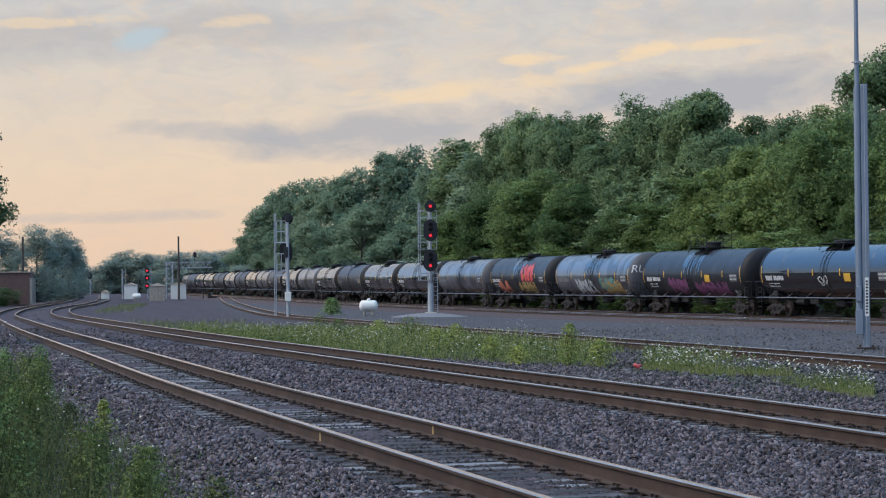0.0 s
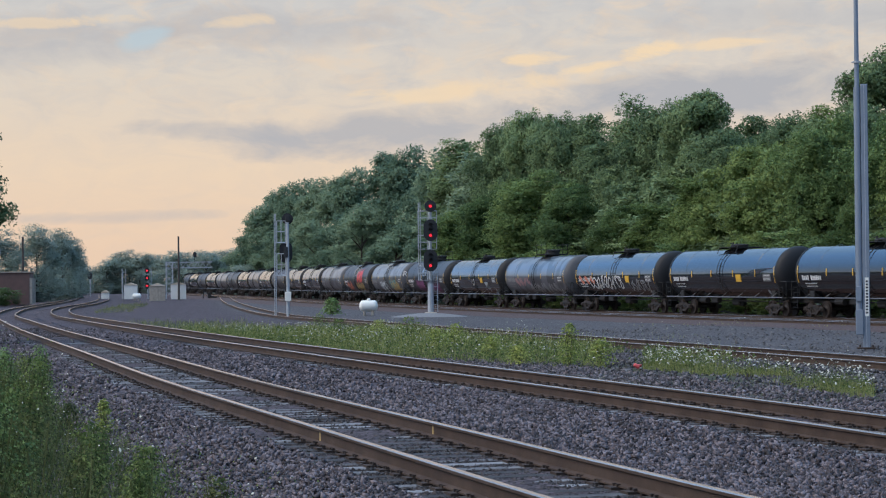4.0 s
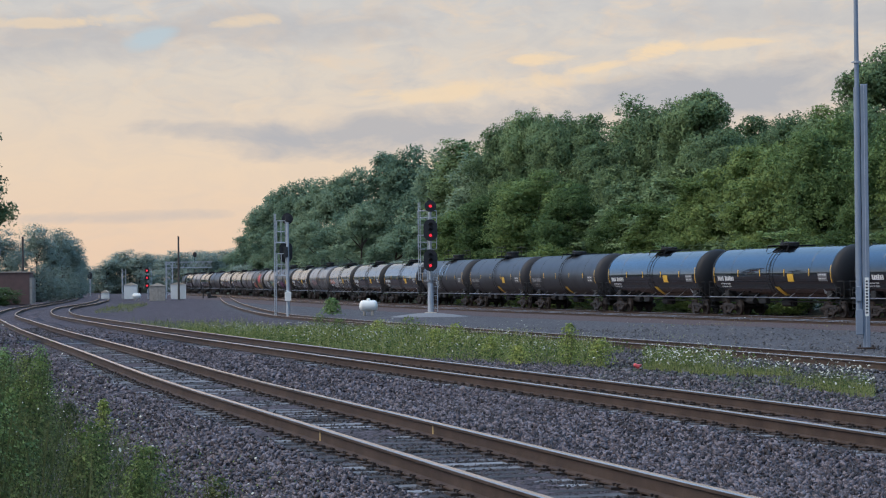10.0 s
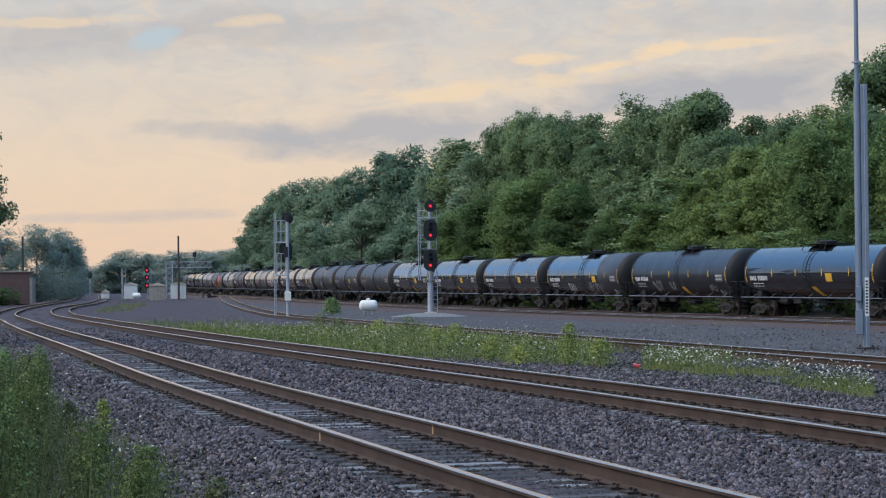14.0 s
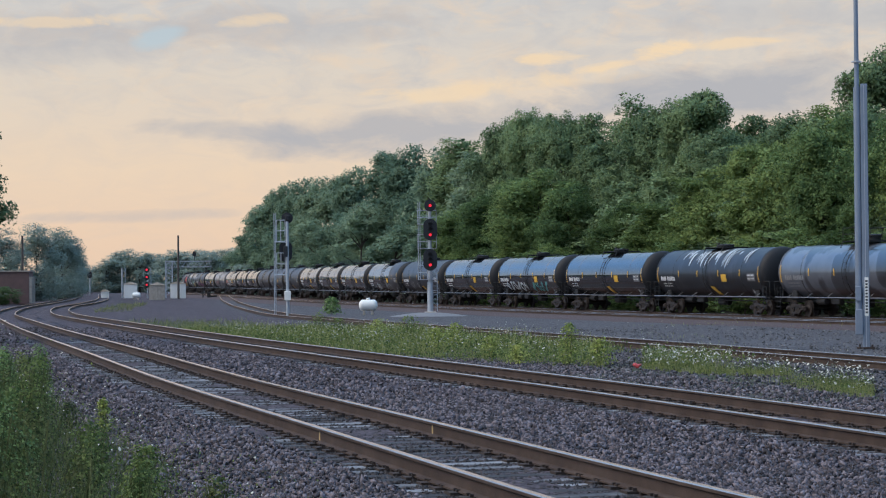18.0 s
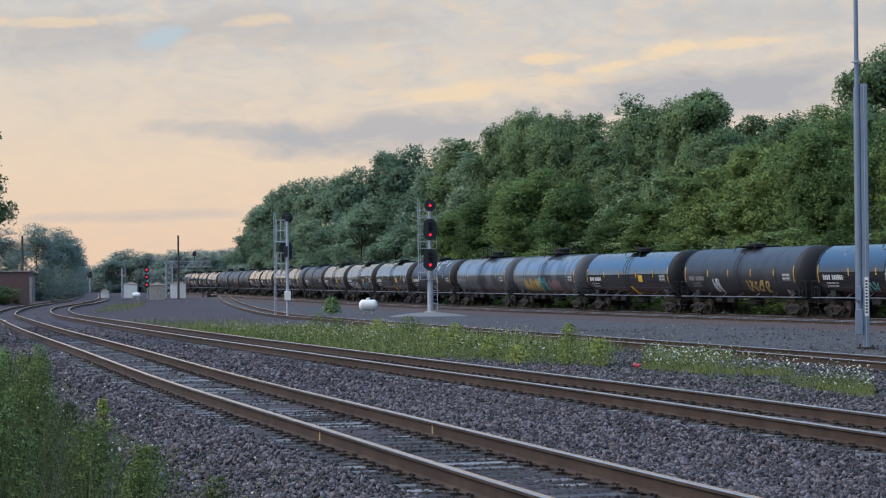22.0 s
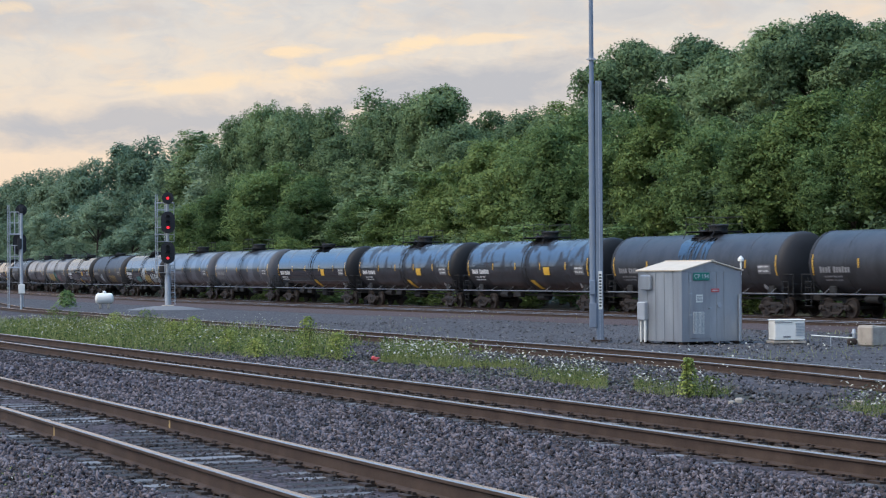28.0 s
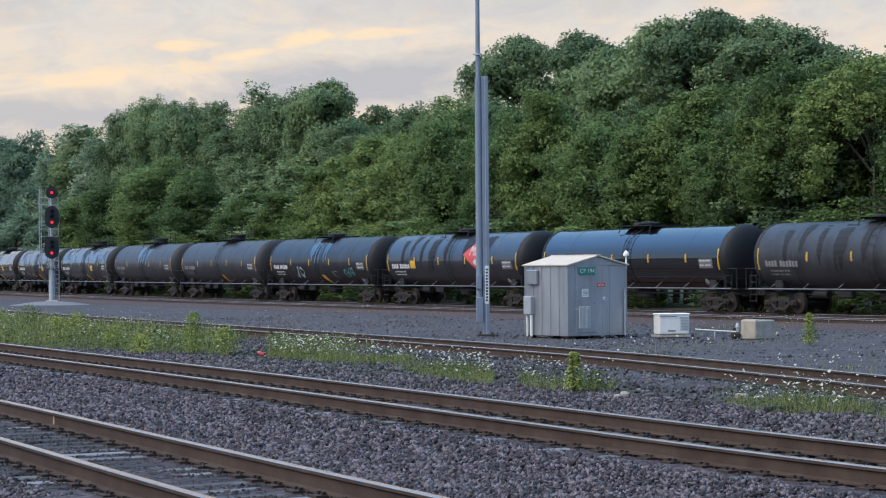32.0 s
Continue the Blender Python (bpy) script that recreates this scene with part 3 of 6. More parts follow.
def patch(geo, x0, x1, z0, z1, lift=0.008, slant=0.0, n=5):
    verts, faces = [], []
    for i in range(n + 1):
        z = z0 + (z1 - z0) * i / n
        dx = slant * (i / n - 0.5)
        verts += [on_tank(x0 + dx, z, lift), on_tank(x1 + dx, z, lift)]
    faces = [(2 * i, 2 * i + 1, 2 * i + 3, 2 * i + 2) for i in range(n)]
    return geo.put(verts, faces)


def shell():
    prof = []
    for x in np.linspace(-7.4, 7.4, 13):
        prof.append((x, R))
    return Geo().lathe(prof, 44, "x", c=(0, 0, ZC))


def head():
    prof = [(0, R + 0.02), (0.10, R + 0.02)]
    prof += [(0.10 + 0.50 * math.sin(a), (R + 0.02) * math.cos(a) ** 0.7) for a in np.linspace(0.15, 1.5, 7)]
    return Geo().lathe(prof, 32, "x")


def bands():
    g = Geo()
    g.lathe([(-0.05, R + 0.001), (-0.04, R + 0.010), (0.04, R + 0.010), (0.05, R + 0.001)], 44, "x", c=(0, 0, ZC))
    return g


def side_frame():
    g = Geo()
    g.box((0, 0, 0.62), (1.25, 0.14, 0.15), bevel=0.02)
    for s in (-1, 1):
        g.box((0, 0, 0), (0.75, 0.13, 0.13), m=pose(s * 0.62, 0, 0.50, 0, s * 22, 0))
        g.box((0, 0, 0), (0.72, 0.13, 0.13), m=pose(s * 0.48, 0, 0.36, 0, -s * 38, 0))
        g.box((s * 0.89, 0.0, 0.46), (0.34, 0.20, 0.26), bevel=0.04)
        g.box((s * 0.30, 0, 0.42), (0.08, 0.13, 0.42))
        g.lathe([(0.09, 0.11), (0.16, 0.09)], 10, "y", c=(s * 0.89, 0, 0.457))
    g.box((0, 0, 0.21), (0.72, 0.15, 0.11), bevel=0.02)
    for s in (-0.13, 0, 0.13):
        g.tube((s, 0, 0.26), (s, 0, 0.50), 0.055, n=8)
    return g


def wheel():
    return Geo().lathe([(-0.07, 0.457), (0.045, 0.450), (0.045, 0.38), (0.005, 0.36), (0.0, 0.2), (0.05, 0.13), (0.06, 0.05), (-0.06, 0.05), (-0.05, 0.2), (-0.045, 0.36), (-0.105, 0.40), (-0.105, 0.485), (-0.07, 0.485)], 14, "y")


def bolster():
    g = Geo().box((0, 0, 0.55), (0.36, 2.1, 0.26), bevel=0.03)
    g.box((0, 0, 0.78), (0.6, 0.7, 0.22))
    for s in (-0.89, 0.89):
        g.tube((s, -0.95, 0.457), (s, 0.95, 0.457), 0.08, n=10)
    return g


def sill():
    g = Geo()
    for s in (-1, 1):
        g.box((s * 7.0, 0, 0.92), (3.3, 0.42, 0.30), bevel=0.02)
        g.box((s * 6.3, 0, 1.16), (0.55, 2.3, 0.36), bevel=0.04)
        g.box((s * 6.3, 0.98, 1.30), (0.5, 0.35, 0.36), bevel=0.05)
        g.box((s * 6.3, -0.98, 1.30), (0.5, 0.35, 0.36), bevel=0.05)
    g.box((0.4, 0, 0.78), (1.0, 0.6, 0.45), bevel=0.1)
    g.tube((0, 0, 1.0), (0, 0, 0.55), 0.16, n=12)
    g.box((2.6, 0.5, 0.86), (0.9, 0.35, 0.32), bevel=0.05)
    g.tube((3.6, 0.6, 0.86), (4.5, 0.6, 0.86), 0.18, n=12)
    g.pipe([(-6, 0.3, 0.84), (6, 0.3, 0.84)], 0.04)
    return g


def run_pipe():
    g = Geo().pipe([(-8.0, 1.42, 1.09), (8.0, 1.42, 1.09)], 0.035)
    for x in (-6.6, -4.4, -2.2, 0, 2.2, 4.4, 6.6):
        g.tube((x, 1.42, 1.09), (x, 1.05, 1.34), 0.02, n=5)
    return g


def deck():
    g = Geo().box((0, 0, 1.07), (0.9, 2.7, 0.06))
    for y in (-1.32, -0.45, 0.45, 1.32):
        g.tube((0.4, y, 1.05), (0.4, y, 2.0), 0.022, n=6)
    g.pipe([(0.4, -1.32, 2.0), (0.4, 1.32, 2.0)], 0.022).pipe([(0.4, -1.32, 1.55), (0.4, 1.32, 1.55)], 0.018)
    for y in (-1.32, 1.32):
        g.pipe([(0.4, y, 2.0), (-0.5, y, 2.0), (-0.5, y, 1.1)], 0.022)
    return g


def end_ladder():
    g = Geo()
    for x in (0, 0.42):
        g.tube((x, 0, 0.45), (x, 0, 1.75), 0.02, n=6)
    for z in np.arange(0.55, 1.75, 0.28):
        g.tube((0, 0, z), (0.42, 0, z), 0.015, n=5)
    return g


def coupler():
    return Geo().box((0.35, 0, 0.88), (0.75, 0.2, 0.22), bevel=0.03).box((0.78, 0.04, 0.88), (0.24, 0.32, 0.28), bevel=0.06)


def brake_wheel():
    g = Geo().tube((0, 0, 0), (0.1, 0, 0), 0.04, n=8)
    pts = [(0.1, 0.26 * math.cos(a), 0.26 * math.sin(a)) for a in np.linspace(0, 2 * math.pi, 17)]
    g.pipe(pts, 0.016, n=5)
    for a in (0, 2.1, 4.2):
        g.tube((0.1, 0, 0), (0.1, 0.26 * math.cos(a), 0.26 * math.sin(a)), 0.012, n=5)
    return g


def manway(tall):
    h = 0.42 if tall else 0.2
    g = Geo().lathe([(-0.12, 0.46), (h, 0.46), (h, 0.52), (h + 0.06, 0.52), (h + 0.10, 0.44), (h + 0.12, 0.1)], 20, "z")
    for i in range(8):
        a = 2 * math.pi * i / 8
        g.tube((0.5 * math.cos(a), 0.5 * math.sin(a), h - 0.05), (0.5 * math.cos(a), 0.5 * math.sin(a), h + 0.11), 0.025, n=6)
    return g


def valve_box():
    g = Geo().box((0, 0, 0.12), (0.5, 0.45, 0.3), bevel=0.05).tube((0.3, 0, 0), (0.3, 0, 0.42), 0.06, n=8).tube((-0.35, 0.1, 0), (-0.35, 0.1, 0.34), 0.05, n=8)
    return g.tube((0.3, 0, 0.36), (0.5, 0.1, 0.36), 0.03, n=6)


def walkway(rails):
    g = Geo()
    g.box((0, 0, 0), (2.6, 1.76, 0.035), bevel=0.01)
    for x in (-1.25, 1.25):
        g.box((x, 0, -0.04), (0.06, 1.75, 0.06))
        g.tube((x, 0.84, 0), (x, 1.0, -0.36), 0.025, n=6)
    if rails:
        for x in (-1.25, 0, 1.25):
            for y in (-0.85, 0.85):
                g.tube((x, y, 0), (x, y, 0.72), 0.02, n=6)
        for y in (-0.85, 0.85):
            g.pipe([(-1.25, y, 0.72), (1.25, y, 0.72)], 0.02).pipe([(-1.25, y, 0.38), (1.25, y, 0.38)], 0.015)
    return g


def side_ladder():
    g = Geo()
    rims = [[on_tank(x, z, 0.09) for z in np.linspace(1.25, 4.0, 9)] for x in (-0.22, 0.22)]
    for r in rims:
        g.pipe(r, 0.018, n=5)
    for a, b in zip(*rims):
        g.tube(a, b, 0.013, n=5)
    return g


def stripe():
    return patch(Geo(), -0.045, 0.045, 2.30, 2.70, 0.014)


def end_stripe():
    return patch(Geo(), -0.036, 0.036, 1.95, 2.90, 0.03, n=8)


def characters(x, z, w, h, pattern):
    """Bars the size of lettering that cannot be read; pattern: how many in each word."""
    g = Geo()
    for count in pattern:
        for i in range(count):
            k = h * (0.9 if i % 3 else 1.0)
            patch(g, x - w * 0.72, x, z, z + k, 0.014, n=1)
            x -= w
        x -= w * 0.8
    return g


def scrawl(seed, x0, x1, z0, z1, width, count, loops=2.2):
    """Spray-paint strokes: looping ribbons on the tank's side."""
    rng, g = random.Random(seed), Geo()
    for k in range(count):
        cx, cz = x0 + (x1 - x0) * (k + 0.5) / count, (z0 + z1) / 2 + rng.uniform(-0.1, 0.1) * (z1 - z0)
        a, p, q = rng.uniform(0.5, 1.0) * (x1 - x0) / count * 0.75, rng.uniform(0, 6), rng.uniform(0.6, 1.6)
        pts = []
        for i in range(15):
            u = i / 14 * 2 * math.pi * rng.uniform(0.98, 1.02)
            pts.append((cx + a * math.sin(q * u + p) * (0.6 + 0.4 * math.sin(loops * u)), cz + (z1 - z0) * 0.48 * math.sin(u * loops * 0.5 + p * 2)))
        for i in range(14):
            (xa, za), (xb, zb) = pts[i], pts[i + 1]
            dx, dz = xb - xa, zb - za
            l = math.hypot(dx, dz) or 1
            nx, nz = -dz / l * width / 2, dx / l * width / 2
            lift = 0.012 + 0.0012 * ((k * 14 + i) % 11)
            g.put([on_tank(xa + nx, za + nz, lift), on_tank(xa - nx, za - nz, lift), on_tank(xb - nx, zb - nz, lift), on_tank(xb + nx, zb + nz, lift)], [(0, 1, 2, 3)])
    return g


def drips(seed, x0, x1, count, top=3.75, low=2.6, lift=0.010, wide=1.0):
    """Streaks that ran down from the manway."""
    rng, g = random.Random(seed), Geo()
    for k in range(count):
        x, w = rng.uniform(x0, x1), wide * rng.uniform(0.10, 0.32)
        t, b = top - rng.uniform(0, 0.25), low + rng.uniform(-0.4, 0.5)
        n, verts = 7, []
        sway = rng.uniform(-0.1, 0.1)
        for i in range(n + 1):
            u = i / n
            ww = w * (1 - 0.85 * u ** 2) * rng.uniform(0.7, 1.2)
            z = t + (b - t) * u
            verts += [on_tank(x - ww / 2 + sway * u, z, lift + 0.0006 * k), on_tank(x + ww / 2 + sway * u, z, lift + 0.0006 * k)]
        g.put(verts, [(2 * i, 2 * i + 1, 2 * i + 3, 2 * i + 2) for i in range(n)])
    return g


def diamond(cx, cz, half, lift=0.016, stretch=1.0):
    g, n = Geo(), 10
    verts, faces = [], []
    for i in range(n + 1):
        z = cz - half + 2 * half * i / n
        w = stretch * half * (1 - abs(2 * i / n - 1)) + 0.001
        verts += [on_tank(cx - w, z, lift), on_tank(cx, z, lift), on_tank(cx + w, z, lift)]
    for i in range(n):
        faces += [(3 * i, 3 * i + 1, 3 * i + 4, 3 * i + 3), (3 * i + 1, 3 * i + 2, 3 * i + 5, 3 * i + 4)]
    return g.put(verts, faces)


def tank_text(word, cx, cz, size, material, parent, lean=0.0):
    """Painted letters bent onto the tank's side."""
    cu = bpy.data.curves.new("letters", "FONT")
    cu.body, cu.size, cu.align_x, cu.align_y, cu.shear = word, size, "CENTER", "CENTER", lean
    ob = bpy.data.objects.new("letters", cu)
    me = bpy.data.meshes.new_from_object(ob)
    bpy.data.objects.remove(ob)
    bm = bmesh.new()
    bm.from_mesh(me)
    bmesh.ops.subdivide_edges(bm, edges=[e for e in bm.edges if e.calc_length() > size * 0.3], cuts=2)
    for v in bm.verts:
        v.co = on_tank(cx - v.co.x, cz + v.co.y, 0.046)
    bm.to_mesh(me), bm.free()
    me.materials.clear()
    me.materials.append(material)
    return child("lettering", me, parent)


def head_text(word, cy, cz, size, material, parent):
    """Spray-painted letters on the rear end of the tank."""
    cu = bpy.data.curves.new("letters", "FONT")
    cu.body, cu.size, cu.align_x, cu.align_y, cu.shear = word, size, "CENTER", "CENTER", 0.25
    ob = bpy.data.objects.new("letters", cu)
    me = bpy.data.meshes.new_from_object(ob)
    bpy.data.objects.remove(ob)
    bm = bmesh.new()
    bm.from_mesh(me)
    bmesh.ops.subdivide_edges(bm, edges=[e for e in bm.edges if e.calc_length() > size * 0.2], cuts=2)
    for v in bm.verts:
        y, z = cy - v.co.x, cz + v.co.y
        r = min(0.999, math.hypot(y, z - ZC) / (R + 0.02))
        v.co = (-7.43 - 0.50 * math.sqrt(1 - r ** (2 / 0.7)), y, z)
    bm.to_mesh(me), bm.free()
    me.materials.clear()
    me.materials.append(material)
    return child("lettering", me, parent)


END = {"gloss": head_black, "worn": head_black, "oily": head_black, "satin": head_black, "grey": dull_grey_end, "patchy": pale_grey_end}
PAINT = {"oily": (oily_black, "black tank car with wide oily streaks"), "satin": (satin_black, "satin black tank car"), "gloss": (black_gloss, "glossy black tank car reflecting the evening sky"), "worn": (black_worn, "worn black tank car with streaked paint"),
         "grey": (grey_worn, "dusty dark grey tank car"), "patchy": (grey_patchy, "patchy blue-grey tank car with dark stains")}


def tank_car(paint, marks="s", extra=(), note="", tall=False):
    """A railway tank car on its rails, nose towards +x. marks: s stripes, q yellow square, d yellow slanted mark."""
    coat, text = PAINT[paint]
    car = thing("tank_car", Matrix(), text + note, "tank car", "cars of the tank train")
    child("tank_shell", cached("tank_shell", shell, coat, smooth=True), car)
    for x in (-4.9, 4.9):
        child("shell_band", cached("shell_band", bands, coat, smooth=True), car, pose(x, 0, 0))
    cap = cached("tank_head", head, END[paint], smooth=True)
    child("tank_head", cap, car, pose(7.3, 0, ZC)), child("tank_head", cap, car, pose(-7.3, 0, ZC, 0, 0, 180))
    child("underframe", cached("underframe", sill, steel_black), car)
    pipe = cached("running_pipe", run_pipe, pipe_grey)
    child("running_pipe", pipe, car), child("running_pipe", pipe, car, pose(0, 0, 0, 0, 0, 180))
    for s in (1, -1):
        turn = pose(0, 0, 0, 0, 0, 0 if s > 0 else 180)
        end = child("end_platform", cached("end_platform", deck, steel_black), car, turn @ pose(7.9, 0, 0))
        child("coupler", cached("coupler", coupler, steel_black), car, turn @ pose(7.70, 0, 0))
        for y in (-1.36, 1.36):
            child("ladder", cached("ladder", end_ladder, steel_black), end, pose(-0.35, y, 0))
        truck = child("truck", cached("truck_bolster", bolster, steel_black), car, pose(s * 6.3, 0, 0))
        for y in (-1.0, 1.0):
            child("side_frame", cached("side_frame", side_frame, wheel_steel), truck, pose(0, y, 0, 0, 0, 0 if y > 0 else 180))
            for x in (-0.89, 0.89):
                child("wheel", cached("wheel", wheel, wheel_steel, smooth=True), truck, pose(x, y * 0.76, 0, 0, 0, 0 if y > 0 else 180) @ pose(0, 0, 0.457))
    child("brake_wheel", cached("brake_wheel", brake_wheel, steel_black), car, pose(8.45, -0.5, 2.05))
    child("manway", cached("manway_tall" if tall else "manway", lambda: manway(tall), steel_black), car, pose(-0.3 if tall else 0.2, 0, ZC + R - 0.03))
    child("valve_box", cached("valve_box", valve_box, steel_black), car, pose(0.9, 0, ZC + R - 0.02))
    child("top_walkway", cached("walkway_railed" if tall else "walkway", lambda: walkway(tall), steel_black), car, pose(0.1, 0, ZC + R + (0.14 if tall else 0.08)))
    child("side_ladder", cached("side_ladder", side_ladder, steel_black), car)
    for x in (-7.22, 7.22):
        child("end_stripe", cached("end_stripe", end_stripe, yellow_mark), car, pose(x, 0, 0))
    if "s" in marks:
        for x in (-4.75, -1.8, 1.2, 4.0):
            child("yellow_stripe", cached("yellow_stripe", stripe, yellow_mark), car, pose(x, 0, 0))
    ink = dim_mark if paint in ("grey", "patchy") else white_mark
    child("stencil_number", cached("stencil_number", lambda: characters(6.75, 2.08, 0.2, 0.27, (4, 6)), ink), car)
    child("stencil_data", cached("stencil_data", lambda: characters(6.5, 1.86, 0.07, 0.08, (2, 5, 4, 5)), ink), car)
    child("stencil_data", cached("stencil_data_low", lambda: characters(6.5, 1.70, 0.07, 0.08, (1, 6, 3, 5)), ink), car)
    child("test_panel", cached("test_panel", lambda: characters(-5.8, 2.33, 0.085, 0.08, (5, 4)), white_mark), car)
    child("test_panel", cached("test_panel_low", lambda: characters(-5.8, 2.12, 0.085, 0.08, (4, 5)), white_mark), car)
    child("test_panel", cached("test_panel_plate", lambda: patch(Geo(), -6.75, -5.75, 2.02, 2.46, 0.012), panel_grey), car)
    child("placard", cached("placard", lambda: diamond(-5.85, 1.34, 0.22), white_mark), car, label="white diamond placard")
    if "q" in marks:
        child("yellow_square", cached("yellow_square", lambda: patch(Geo(), -2.9, -2.2, 2.0, 2.44, 0.02), yellow_mark), car)
    if "d" in marks:
        child("yellow_slant", cached("yellow_slant", lambda: patch(Geo(), -1.0, -0.5, 1.22, 1.72, 0.02, 0.4), yellow_mark), car)
    for name, geo, material, label in extra:
        part(name, geo, material, car, label)
    return car


def tag_paint(*layers):
    return [("graffiti", scrawl(*a), m, "spray-painted graffiti") for a, m in layers]


SPILL = [("spilled_oil", drips(4, -1.7, 1.6, 14, 3.85, 2.7, wide=2.0), black_gloss, "shiny streaks run down from the manway")]
PALE_DRIPS = [("pale_residue", drips(9, -5.5, 4.0, 34, 3.98, 3.2), pale_paint, "pale residue dripping from the top")]
DARK_DRIPS = [("spilled_oil", drips(11, -4.5, 6.5, 11, 3.9, 2.2, wide=2.2), head_black, "dark dull streaks")]
CARS = {
    -4: ("patchy", "s"), -3: ("worn", "s", tag_paint(((21, -4.2, 0.2, 1.3, 1.9, 0.42, 5), ochre_paint), ((22, -4.2, -1.0, 2.1, 3.3, 0.45, 4), red_paint), ((23, 2.4, 5.2, 1.4, 2.0, 0.4, 4), orange_paint)) + SPILL),
    -2: ("patchy", "s", tag_paint(((31, -5.6, -2.2, 1.3, 2.1, 0.5, 5), ochre_paint), ((32, -0.4, 3.2, 1.35, 2.1, 0.32, 5), pale_paint), ((33, -4.8, -1.4, 1.6, 2.3, 0.16, 4), teal_paint)) + SPILL),
    -1: ("worn", "sq", tag_paint(((41, -5.2, -0.6, 1.3, 1.9, 0.42, 6), pink_paint), ((42, 0.6, 3.4, 1.5, 2.1, 0.42, 4), pink_paint)) + SPILL, "", True),
    0: ("gloss", "sq", tag_paint(((51, -4.4, -3.4, 1.5, 2.1, 0.07, 3), pale_paint), ((52, -0.4, 0.6, 1.8, 2.3, 0.07, 2), white_mark))),
    1: ("patchy", "s", tag_paint(((61, -5.5, 1.5, 1.3, 1.9, 0.22, 8), dim_mark), ((62, 1.0, 4.6, 1.9, 2.3, 0.26, 4), rose_paint)), "", True),
    2: ("gloss", "sq", tag_paint(((71, -1.6, 4.6, 1.6, 2.45, 0.09, 9), white_mark), ((73, -6.4, -2.6, 1.5, 2.2, 0.09, 6), dim_mark), ((72, 3.6, 6.6, 2.0, 2.4, 0.2, 3), orange_paint))),
    3: ("gloss", "sq"), 4: ("gloss", "sq"), 5: ("grey", "s", tag_paint(((81, 1.2, 2.6, 1.5, 2.2, 0.1, 3), pale_paint)) + SPILL, "", True),
    6: ("grey", "sqd", (), "", True), 7: ("grey", "sd"), 8: ("gloss", "sqd"), 9: ("gloss", "sqd"), 10: ("gloss", "sq"),
    11: ("gloss", "sq", tag_paint(((91, 1.8, 3.2, 1.4, 1.9, 0.12, 3), pale_paint), ((92, -3.9, -1.2, 1.35, 1.9, 0.12, 5), dim_mark))),
    12: ("worn", "sd", tag_paint(((101, 2.6, 3.9, 1.45, 2.1, 0.10, 3), dim_mark), ((103, 0.5, 1.4, 1.5, 2.0, 0.10, 2), dim_mark), ((104, -5.4, -4.4, 1.4, 1.8, 0.10, 2), dim_mark))), 13: ("gloss", "sqd"),
    14: ("gloss", "sq", tag_paint(((111, 0, 5.5, 1.4, 2.0, 0.12, 6), pale_paint), ((112, -5, -1, 1.4, 2.0, 0.14, 4), teal_paint))), 15: ("gloss", "sqd"),
    16: ("worn", "sqd", PALE_DRIPS, " and pale drips"), 17: ("patchy", "s", (), "", True),
    18: ("patchy", "", tag_paint(((121, 1.0, 5.0, 1.35, 2.2, 0.34, 6), ochre_paint), ((122, -0.6, 1.2, 1.4, 2.3, 0.28, 4), teal_paint), ((123, -3.6, -1.2, 1.4, 2.1, 0.18, 5), rose_paint)), " and graffiti", True),
    19: ("gloss", "sqd"), 20: ("grey", "s", tag_paint(((131, 2.5, 3.5, 1.4, 2.2, 0.12, 3), pale_paint), ((132, -4, -1, 1.4, 2.0, 0.12, 4), ochre_paint))),
    21: ("gloss", "s", tag_paint(((141, -1.4, 0.4, 1.5, 2.7, 0.13, 4), pale_paint), ((142, -2.9, -0.9, 1.35, 2.0, 0.26, 4), ochre_paint), ((144, -6.6, -3.4, 1.4, 2.1, 0.14, 5), pale_paint), ((143, 1.2, 3.0, 1.5, 1.9, 0.12, 4), teal_paint)), " and graffiti"),
    22: ("patchy", "s", (), "", True), 23: ("patchy", "s", (), "", True), 24: ("gloss", "sqd"), 25: ("oily", "sqd", (), "", True), 26: ("oily", "sqd", (), "", True),
    27: ("grey", "s", SPILL, " with shiny spill streaks", True), 28: ("grey", "sd", (), "", True),
    29: ("worn", "sd", tag_paint(((151, 2.2, 3.4, 1.5, 2.2, 0.06, 2), pale_paint), ((152, -2.8, -2.0, 1.5, 1.9, 0.05, 1), dim_mark), ((153, -5.3, -3.9, 1.6, 2.1, 0.06, 3), teal_paint)) + SPILL, " with shiny spill streaks"),
    30: ("satin", "s", DARK_DRIPS, " with a red diamond sign"), 31: ("gloss", "s", tag_paint(((161, 3.5, 4.7, 1.6, 2.0, 0.09, 4), purple_paint))),
    32: ("grey", "s", DARK_DRIPS[:1], " with dark oily streaks", True)}
FIRST, LAST = -33, 35
SPEED, PITCH = 16.122, 17.211
rng = random.Random(5)
TRAIN = []
